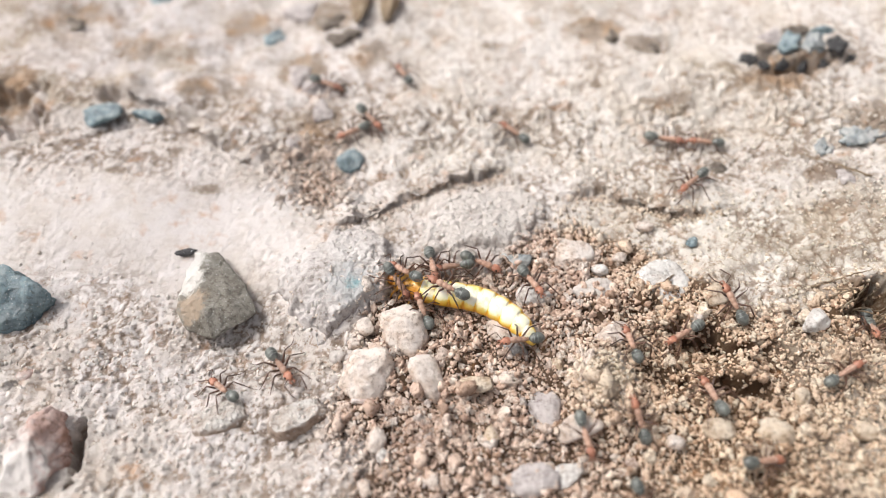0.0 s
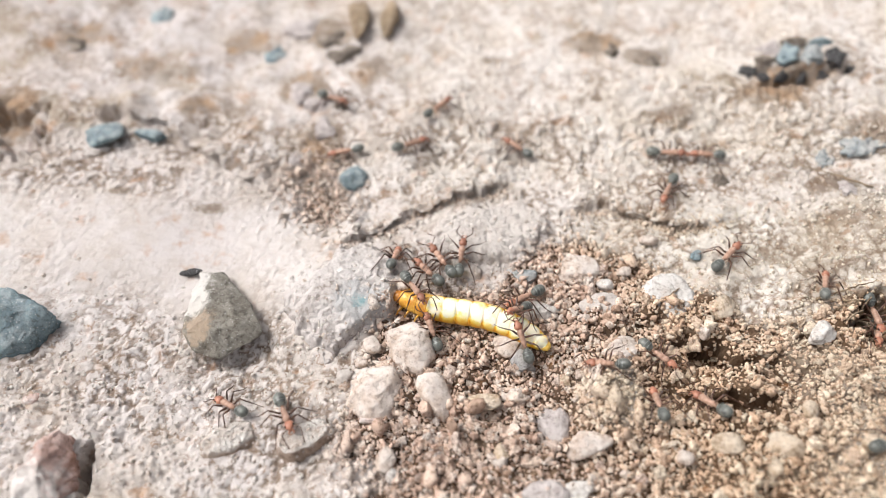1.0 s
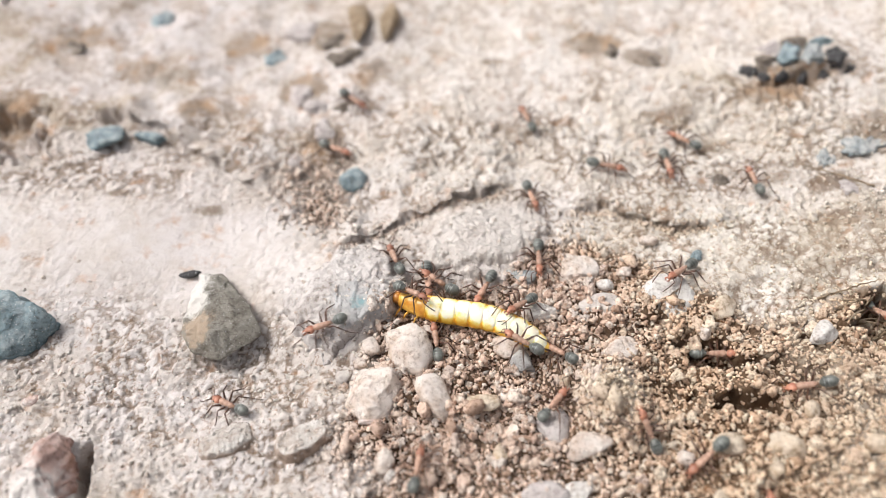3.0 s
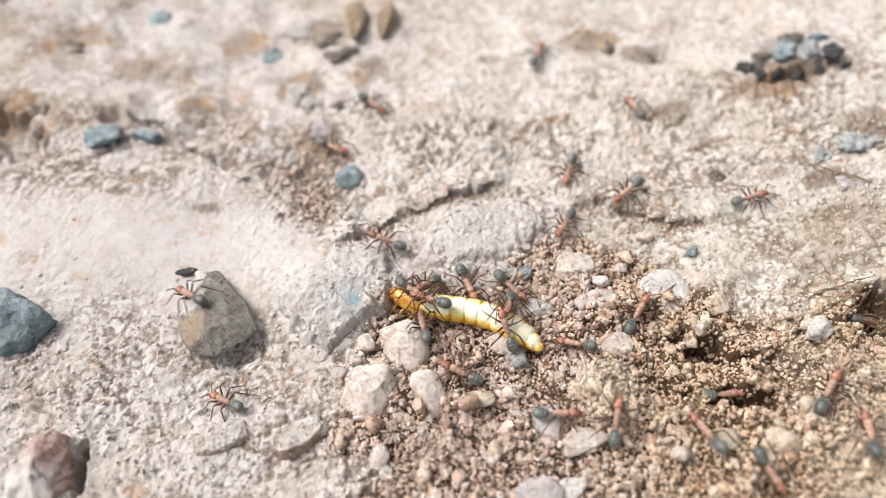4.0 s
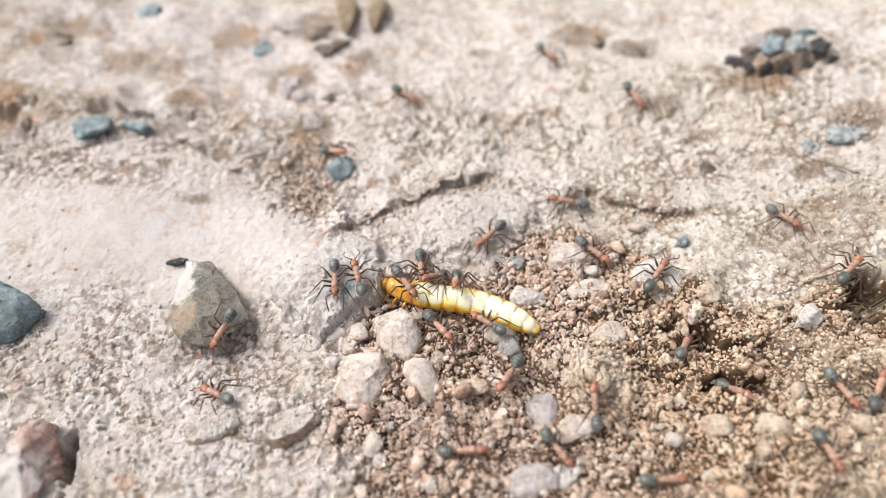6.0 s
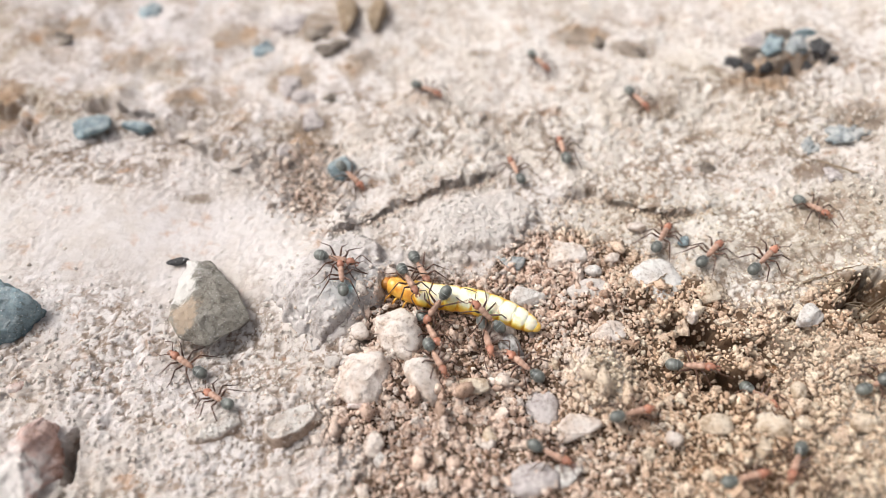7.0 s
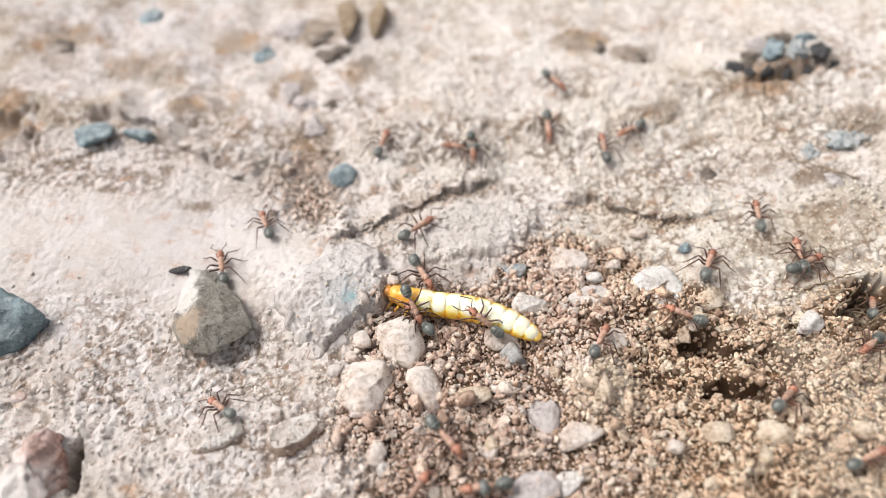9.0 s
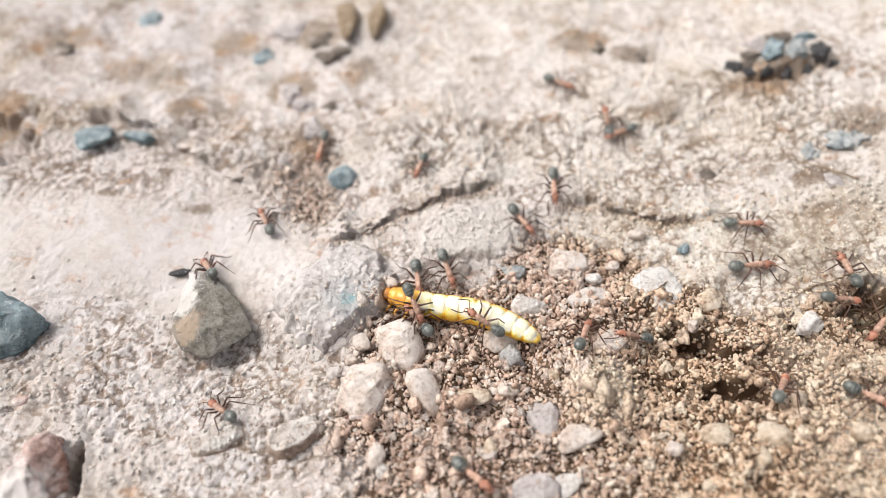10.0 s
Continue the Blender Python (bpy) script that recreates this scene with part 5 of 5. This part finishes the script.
    crawl('ant circling the grub and the dusty stone', [(0.0, 1.0, -11.7, -259), (0.5, 2.8, -9.5, -281), (1.0, 1.6, -7.7, -372), (1.5, -2.6, -9.8, -368), (2.0, -6.6, -8.3, -350), (2.5, -7.8, -7.9, -372), (3.8, -7.7, -6.8, -289), (4.0, -8.6, -4.9, -292), (4.2, -11.0, -10.5, -207), (4.5, -12.8, -16.0, -206), (5.0, -12.3, -18.1, -191), (5.5, -14.1, -15.8, -183), (5.7, -13.9, -15.4, -185), (6.8, -14.9, -11.9, -153), (7.0, -14.4, -11.3, -107), (7.5, -11.2, -12.1, -118), (8.0, -9.9, -10.2, -65), (8.3, -7.6, -6.9, -63), (8.5, -4.7, -5.0, -85), (9.0, -3.1, -2.9, -65), (9.5, -3.3, -3.3, -73), (9.7, -0.5, -5.9, -108), (10.0, 1.0, -9.8, -165)])
    crawl("ant with dark gaster biting the grub's head", [(0.0, -7.1, -14.4, -143), (0.5, -4.0, -18.0, -290), (1.0, -5.3, -13.6, -150), (1.5, -5.8, -12.7, -143), (2.0, -4.8, -12.4, -170), (2.5, -5.7, -13.9, -126), (3.8, -4.8, -15.1, -130), (4.0, -4.7, -14.6, -136), (4.5, -5.0, -13.8, -156), (5.0, -4.6, -13.7, -160), (5.5, -5.0, -15.1, -146), (7.0, -4.3, -14.9, -156), (7.5, -4.3, -15.0, -158), (8.0, -4.2, -15.1, -157), (8.5, -4.3, -16.3, -155), (9.0, -4.4, -16.5, -155), (9.5, -4.3, -15.3, -161), (10.0, -4.0, -16.2, -156)])
    crawl('ant tugging at the front of the grub', [(0.0, -1.9, -11.7, -170), (0.5, -1.6, -9.2, -170), (1.0, -1.2, -8.3, -327), (1.5, 0.6, -8.2, -357), (2.0, -1.4, -11.0, -381), (2.5, -3.3, -9.6, -518), (4.0, -3.0, -13.6, -575), (4.5, -3.4, -11.2, -538), (5.0, -2.5, -10.9, -537), (5.5, -2.4, -11.1, -547), (7.0, -2.7, -11.5, -518), (8.0, -2.7, -11.2, -502), (9.0, -2.8, -10.6, -514), (10.0, -3.2, -11.4, -535)])
    crawl('ant pulling at the yellow grub', [(0.0, 11.9, -14.6, -154), (0.5, 8.3, -17.3, -205), (1.0, 8.3, -18.2, -228), (1.5, 7.7, -18.3, -222), (2.0, 7.7, -18.1, -224), (2.5, 8.8, -17.2, -221), (3.8, 10.0, -15.2, -244), (4.0, 8.2, -17.6, -195), (4.5, 7.6, -19.0, -187), (5.0, 5.6, -18.0, -215), (5.2, 5.3, -22.3, -197), (5.5, 7.2, -26.8, -183), (5.7, 7.4, -29.8, -176), (6.8, 10.2, -27.6, -319), (7.0, 10.3, -27.7, -316), (7.5, 8.8, -27.9, -293), (8.0, 6.1, -28.5, -286), (8.2, 3.9, -30.7, -269), (8.5, 2.3, -33.8, -247), (8.8, 4.8, -40.8, -246), (9.0, 4.0, -42.3, -265), (9.5, 1.0, -45.5, -247), (10.0, -0.3, -47.4, -247)])
    crawl("ant gripping the grub's side with its jaws", [(0.0, 9.6, -24.4, -262), (0.5, 9.0, -24.0, -348), (1.0, 8.9, -22.2, -344), (1.5, 8.8, -22.5, -318), (2.0, 8.6, -22.5, -311), (2.5, 10.3, -23.7, -283), (3.8, 7.4, -20.5, -343), (4.0, 7.5, -20.8, -341), (4.5, 8.3, -22.2, -337), (5.0, 6.3, -21.0, -291), (5.5, 6.5, -21.7, -313), (7.0, 5.8, -20.3, -312), (7.5, 5.4, -20.1, -309), (8.0, 5.3, -20.0, -308), (8.5, 5.2, -19.9, -309), (9.0, 5.3, -20.0, -308), (9.5, 5.3, -19.9, -306), (10.0, 5.5, -20.0, -306)])
    crawl('rust-red ant with grey gaster crossing soil crumbs', [(0.0, 24.0, -25.3, 11), (0.5, 16.9, -23.0, 45), (0.7, 17.5, -23.4, 46), (1.0, 19.9, -26.3, 76), (1.2, 14.0, -27.9, 63), (1.5, 10.9, -27.2, 58), (2.0, 11.8, -24.6, 8), (2.5, 12.8, -23.3, 31), (3.8, 16.5, -23.8, 74), (4.0, 17.2, -22.8, 66), (4.5, 15.1, -24.4, 245), (4.8, 15.2, -25.3, 155), (5.0, 12.8, -29.8, 162), (5.2, 10.8, -33.8, 155), (5.5, 11.7, -39.3, 183), (5.7, 14.1, -38.8, 210), (6.8, 9.2, -38.5, 232), (7.0, 11.8, -39.6, 240), (7.2, 14.5, -40.2, 247), (7.5, 21.2, -40.9, 278), (7.8, 27.5, -43.2, 268), (8.0, 30.6, -44.5, 267), (8.2, 35.9, -44.3, 277), (8.5, 40.0, -44.3, 279), (8.8, 44.3, -43.3, 281), (9.0, 48.0, -41.8, 290), (9.5, 55.4, -38.4, 288), (10.0, 59.9, -37.5, 273)])
    crawl('ant clambering over the yellow grub', [(0.0, 4.7, -10.9, -111), (0.5, 4.1, -10.7, -165), (1.0, 10.3, -14.2, -244), (1.5, 9.9, -12.1, -259), (2.0, 9.8, -12.0, -325), (2.5, 5.5, -12.4, -241), (3.8, 3.7, -12.0, -159), (4.5, 0.7, -11.6, -158), (5.0, 0.1, -12.5, -151), (5.5, 1.1, -16.1, -175), (5.7, 1.3, -16.2, -179), (6.8, 4.3, -15.5, -207), (7.0, 5.7, -23.0, -171), (7.5, 3.8, -27.2, -166), (8.0, 0.1, -35.5, -199), (8.2, 1.0, -37.3, -176), (8.5, 2.8, -39.9, -163), (8.8, 3.7, -43.2, -164), (9.2, 4.4, -46.2, -174), (10.0, 5.6, -48.4, -171)])
    crawl('rust-red ant with grey gaster crossing soil crumbs', [(0.0, -11.5, -47.6, 74), (2.5, -9.6, -46.9, -80), (3.8, 2.2, -25.8, 99), (4.0, 1.2, -26.4, 65), (4.5, -1.7, -31.5, 120), (5.0, -1.6, -31.7, 121), (5.3, -1.4, -32.0, 128), (5.5, 0.4, -36.4, 169), (5.7, 2.8, -39.8, 197), (6.2, 1.2, -37.9, 313), (6.8, -1.7, -23.5, 194), (7.0, -1.1, -25.9, 204), (7.5, 0.2, -34.6, 202), (7.8, 6.4, -38.6, 249), (8.0, 9.8, -39.1, 290), (8.2, 14.5, -37.2, 297), (8.5, 17.6, -31.9, 323), (8.8, 20.3, -24.3, 336), (9.0, 20.2, -24.1, 329), (9.5, 20.1, -23.7, 332), (10.0, 18.5, -22.6, 333)])
    crawl('rust-red ant with grey gaster crossing soil crumbs', [(0.0, 16.1, -37.2, -168), (0.2, 18.8, -40.4, -145), (0.4, 24.7, -43.9, -157), (0.7, 24.7, -47.6, -170), (2.0, 7.1, -43.6, 6), (2.2, 7.5, -40.2, 7), (2.5, 9.0, -35.2, -11), (2.7, 11.6, -30.3, -20), (3.8, 13.3, -32.8, -104), (4.0, 12.8, -32.9, -93), (4.5, 12.7, -33.2, -88), (4.8, 13.3, -38.5, -149), (5.0, 15.0, -40.0, -128), (5.5, 20.3, -42.7, -81), (6.8, 31.0, -44.5, -104), (7.0, 33.3, -44.2, -80), (7.5, 38.3, -47.7, -91), (8.0, 40.4, -50.8, -99), (10.0, 41.4, -51.5, -127)])
    crawl('rust-red ant with grey gaster crossing soil crumbs', [(0.0, 38.8, -19.0, 21), (0.2, 39.1, -18.4, 17), (0.5, 37.0, -12.7, -37), (1.0, 39.7, -9.3, -49), (2.0, 41.0, -8.0, -44), (3.0, 32.4, -11.7, 126), (3.8, 24.1, -17.9, -19), (4.1, 27.0, -18.3, -46), (4.5, 27.5, -18.2, -48), (5.0, 27.5, -18.2, -49), (5.5, 27.5, -18.0, -47), (5.7, 28.2, -15.8, -36), (6.8, 34.9, -12.6, -49), (7.5, 47.3, -8.7, -43), (8.0, 50.3, -8.9, -124), (9.0, 50.9, -11.9, -7), (9.5, 55.2, -13.3, -98), (10.0, 56.8, -14.9, 3)])
    crawl('rust-red ant with dark gaster on brown loose soil', [(0.0, 32.0, -22.7, -242), (0.2, 30.6, -22.5, -261), (0.5, 27.1, -26.1, -313), (0.7, 27.4, -25.7, -310), (1.0, 27.1, -23.6, -136), (1.5, 28.4, -22.5, -119), (2.0, 28.8, -21.3, -102), (2.5, 31.1, -21.1, -90), (2.7, 35.6, -21.3, -86), (3.8, 34.6, -27.7, -142), (4.0, 35.1, -30.0, -86), (4.5, 36.2, -32.4, -164), (5.0, 36.1, -32.9, -165), (5.5, 35.4, -32.9, -172), (6.8, 39.5, -31.5, -119), (7.0, 39.5, -33.5, -157), (7.5, 38.9, -33.8, -150), (8.0, 38.6, -35.2, -109), (8.2, 39.7, -35.3, -93), (8.5, 40.9, -34.4, -74), (8.8, 39.9, -35.4, -64), (9.0, 41.2, -33.7, -51), (9.2, 42.0, -31.9, -33), (9.5, 41.3, -32.1, -37), (10.0, 41.7, -32.0, -37)])
    crawl('rust-red ant with dark gaster on brown loose soil', [(0.0, 22.7, -35.6, 19), (0.2, 22.9, -33.1, 16), (0.5, 26.1, -31.8, -3), (1.0, 25.2, -32.0, 3), (1.2, 24.9, -30.1, -4), (1.5, 25.2, -31.2, 1), (2.0, 26.4, -32.4, 29), (2.5, 24.5, -35.4, 49), (3.8, 20.0, -34.1, -16), (4.0, 19.8, -34.5, -14), (4.5, 19.9, -35.4, -16), (5.0, 19.3, -35.3, -1), (5.5, 18.9, -35.2, 8), (5.7, 18.2, -33.7, 23), (6.8, 17.3, -35.9, -67), (7.0, 22.1, -35.6, -77), (7.2, 27.3, -34.9, -77), (7.5, 31.2, -32.6, -58), (7.8, 31.7, -32.4, -58), (8.0, 33.7, -29.2, -74), (8.2, 34.6, -26.7, -43), (8.5, 34.6, -21.1, 12), (8.8, 33.4, -20.5, 69), (9.0, 32.9, -20.2, 58), (9.5, 32.3, -19.8, 58), (9.7, 26.9, -22.0, 82), (10.0, 25.0, -22.6, 91)])
    crawl('rust-red ant with dark gaster on brown loose soil', [(0.0, 32.6, -33.5, 11), (0.5, 33.2, -32.5, -13), (1.0, 32.2, -32.2, 34), (1.2, 31.6, -31.6, 15), (1.5, 28.4, -35.6, 62), (2.0, 27.2, -34.0, 34), (2.5, 27.8, -37.1, 123), (3.8, 33.1, -40.3, 126), (4.0, 30.5, -36.9, 23), (4.3, 30.3, -32.6, -17), (4.5, 29.9, -32.3, -15), (5.0, 30.3, -31.6, -16), (5.5, 32.3, -24.1, -17), (5.7, 32.1, -23.8, -8), (6.8, 31.7, -28.1, -108), (7.0, 32.3, -28.3, -107), (7.5, 32.9, -26.8, -100), (7.8, 37.4, -20.0, -45), (8.0, 38.2, -15.7, -37), (8.5, 36.6, -12.6, -3), (9.0, 37.8, -12.4, -29), (9.5, 41.2, -10.2, -65), (10.0, 44.0, -12.5, -90)])
    crawl('rust-red ant with dark gaster on brown loose soil', [(0.0, 35.9, -41.6, -79), (0.2, 40.0, -41.8, -74), (0.5, 45.2, -39.9, -63), (0.7, 47.5, -39.0, -63), (1.0, 51.1, -38.1, -71), (2.5, 51.9, -46.8, -49), (3.8, 46.6, -40.9, -4), (4.0, 48.7, -38.2, -10), (4.5, 52.8, -32.8, -25), (5.0, 52.9, -34.0, -29), (5.5, 52.0, -35.0, -38), (5.7, 51.8, -34.6, -31), (6.8, 55.0, -33.0, -45), (8.0, 60.3, -28.8, -193), (9.2, 53.6, -26.4, -244), (9.5, 50.7, -29.9, -165), (9.7, 51.0, -32.1, -150), (10.0, 52.0, -33.7, -128)])
    crawl('rust-red ant with dark gaster on brown loose soil', [(0.0, 21.7, -45.8, -162), (0.5, 22.6, -47.6, -155), (2.5, 35.7, -49.0, -288), (3.8, 34.6, -41.8, -467), (4.0, 36.0, -41.2, -511), (4.5, 38.4, -40.9, -505), (4.8, 42.1, -39.9, -447), (5.0, 41.8, -40.7, -467), (5.5, 40.6, -42.6, -514), (5.7, 42.2, -43.3, -513), (6.2, 44.8, -40.7, -553), (6.8, 41.2, -41.5, -581), (7.0, 39.8, -42.6, -577), (7.5, 42.8, -44.5, -526), (7.8, 43.0, -48.4, -525), (8.5, 43.2, -51.4, -529), (10.0, 43.9, -51.6, -533)])
    crawl('rust-red ant with dark gaster on brown loose soil', [(0.0, 49.3, -30.7, -64), (0.5, 51.8, -26.2, -52), (0.7, 47.8, -22.5, -6), (1.0, 51.4, -15.5, -24), (1.2, 48.7, -10.3, -8), (1.5, 50.6, -4.6, -23), (2.0, 53.6, 1.6, -25), (2.5, 47.9, 6.2, 49), (4.0, 45.9, -0.0, -78), (5.5, 48.1, -6.5, -132), (6.8, 54.5, -4.9, -148), (7.5, 56.4, -4.4, -117), (8.2, 49.4, -5.1, -268), (9.5, 46.0, -3.8, -430), (10.0, 45.2, -5.1, -463)])
    crawl('rust-red ant with dark gaster on brown loose soil', [(0.0, 56.8, -21.9, -206), (1.0, 57.6, -18.9, -176), (2.0, 57.9, -19.2, -213), (2.5, 48.1, -26.0, -206), (2.7, 45.4, -28.2, -230), (3.8, 45.2, -34.4, -394), (4.0, 46.7, -31.6, -397), (4.5, 50.9, -29.7, -417), (4.8, 54.1, -25.0, -409), (5.0, 56.2, -21.8, -409), (5.7, 59.3, -17.7, -403), (6.8, 46.6, -13.2, -419), (7.0, 45.8, -12.9, -412), (7.5, 46.1, -11.8, -397), (8.0, 48.7, -12.2, -400), (8.5, 50.3, -13.4, -430), (9.5, 51.4, -13.3, -425), (10.0, 53.0, -19.9, -453)])
    crawl('rust-red ant with dark gaster on brown loose soil', [(0.0, 55.5, -24.5, -203), (2.5, 59.6, -18.6, -215), (4.0, 55.7, -20.5, -78), (5.0, 56.2, -21.5, -44), (5.5, 51.7, -30.6, -222), (5.7, 47.6, -32.4, -207), (6.5, 50.8, -34.8, -79), (7.4, 55.6, -31.9, -71), (8.0, 53.1, -27.8, 61), (8.5, 58.3, -19.6, 11), (9.0, 59.2, -19.8, -32), (9.5, 60.2, -21.3, 137), (10.0, 58.0, -23.2, 134)])
    crawl('rust-red ant walking over sandy clay', [(0.0, 11.7, 14.5, 49), (0.5, 11.6, 14.6, 53), (1.0, 11.9, 14.5, 49), (1.5, 12.1, 14.7, 37), (2.0, 12.2, 13.6, 56), (2.5, 13.0, 14.1, 36), (2.7, 13.2, 16.0, 24), (3.8, 17.0, 35.0, 2), (5.0, 22.9, 34.8, -149), (7.0, 19.3, 31.9, -149), (8.0, 20.5, 29.0, -166), (10.0, 22.4, 27.8, -127)])
    crawl('rust-red ant walking over sandy clay', [(0.0, -12.0, 18.1, -141), (0.5, -8.2, 16.6, -136), (1.0, -5.8, 15.6, -67), (1.5, 0.2, 12.2, -106), (2.0, 13.7, 2.2, -117), (2.5, 13.3, -1.7, -174), (2.7, 13.7, -6.3, -187), (3.8, 11.0, -10.8, -179), (4.0, 8.8, -12.9, -139), (4.5, 3.8, -11.6, -240), (5.0, 0.7, -12.3, -266), (5.5, -1.7, -12.4, -224), (7.0, -0.0, -18.0, -228), (7.5, -2.7, -18.6, -284), (8.0, -3.4, -18.5, -325), (10.0, -3.3, -18.4, -325)])
    crawl('rust-red ant walking over sandy clay', [(0.0, 38.0, 2.2, -231), (1.0, 33.9, 3.3, -211), (2.0, 24.4, 2.3, -137), (2.5, 28.3, 7.0, -49), (3.8, 20.5, 13.0, -205), (4.0, 20.2, 8.2, -201), (4.5, 16.6, -4.0, -192), (5.0, 16.2, -4.4, -171), (5.5, 17.5, -7.8, -166), (5.7, 18.7, -9.5, -167), (6.8, 31.0, -9.1, -54), (7.0, 32.6, -7.7, -35), (7.5, 29.8, -0.4, 4), (8.0, 28.1, 1.4, 16), (8.5, 28.1, 1.4, 17), (9.0, 27.4, 11.7, 0), (9.5, 29.7, 17.9, -18), (10.0, 28.9, 17.4, 1)])
    crawl('rust-red ant walking over sandy clay', [(0.0, -6.3, 28.4, 25), (0.5, -1.5, 24.0, 43), (1.0, -0.8, 23.6, -53), (1.5, 0.5, 21.6, -112), (2.0, 8.1, 17.1, 36), (2.5, 8.4, 9.8, 215), (2.7, 10.3, 6.2, 205), (3.8, 20.6, 0.3, 157), (4.0, 18.2, -2.1, 147), (4.2, 16.2, -2.7, 125), (4.5, 6.3, -10.2, 104), (5.0, 4.7, -10.5, 161), (5.5, 4.4, -9.2, 139), (5.7, 6.0, -10.8, 173), (6.8, 12.9, 6.3, 16), (7.0, 12.9, 7.2, 16), (7.3, 11.2, 10.3, 20), (7.5, 9.6, 13.2, 31), (8.0, 8.7, 14.7, 47), (8.5, 8.9, 14.9, 48), (9.0, 4.5, 13.4, 79), (9.3, -1.2, 19.0, 125), (9.5, -0.0, 16.4, 145), (10.0, -2.2, 10.7, 162)])
    crawl('rust-red ant walking over sandy clay', [(0.0, 35.4, 11.6, -104), (1.0, 35.5, 11.5, -100), (2.5, 36.2, 11.4, -108), (3.0, 35.0, 9.0, -180), (3.8, 30.1, 4.0, -242), (4.0, 28.4, 2.8, -232), (4.5, 23.3, -1.4, -204), (5.0, 21.1, -4.2, -202), (5.5, 20.3, -0.9, -245), (5.7, 19.9, -1.8, -241), (6.5, 20.6, 3.6, -349), (7.5, 20.8, 16.8, -362), (8.5, 19.5, 21.9, -347), (9.0, 19.2, 18.3, -182), (9.5, 17.3, 7.2, -192), (10.0, 18.5, 5.0, -184)])
    crawl('rust-red ant walking over sandy clay', [(0.0, -19.8, 26.6, -117), (2.5, -17.3, 28.1, -133), (5.0, -7.7, 23.9, -139), (7.0, -0.6, 25.9, -128), (8.5, 6.4, 24.0, -156), (9.2, 6.1, 9.3, -188), (9.5, 6.0, 6.5, -197), (9.7, 8.1, 2.5, -180), (10.0, 12.5, -2.3, -152)])
    crawl('rust-red ant walking over sandy clay', [(0.0, -14.4, 15.5, -242), (1.0, -15.9, 15.2, -266), (2.5, -18.1, 16.4, -120), (4.5, -17.8, 16.0, -120), (5.5, -16.9, 15.3, -116), (7.0, -13.5, 7.5, -134), (8.0, -7.1, 13.6, -40), (8.5, -6.5, 14.0, -50), (9.0, -8.4, 15.3, -18), (9.5, -16.7, 17.8, 102), (10.0, -18.3, 17.1, 166)])
    crawl('rust-red ant feeding on sandy clay', [(0.0, 41.7, 10.2, 82), (0.6, 42.0, 10.4, 60), (1.0, 41.6, 10.2, 85), (1.8, 41.4, 10.6, 75), (2.5, 41.0, 10.6, 88), (3.2, 38.0, 15.0, 35), (4.0, 32.8, 21.0, 20), (4.5, 31.2, 24.2, 15), (5.0, 30.4, 33.0, 10), (5.5, 34.0, 22.6, -160), (7.0, 34.7, 21.6, -150), (7.5, 38.8, 20.6, -110), (8.5, 39.2, 20.4, -120), (9.0, 32.6, 15.6, -240), (9.5, 31.5, 15.0, -250), (10.0, 31.0, 15.2, -250)])
    place_ants()


motions()
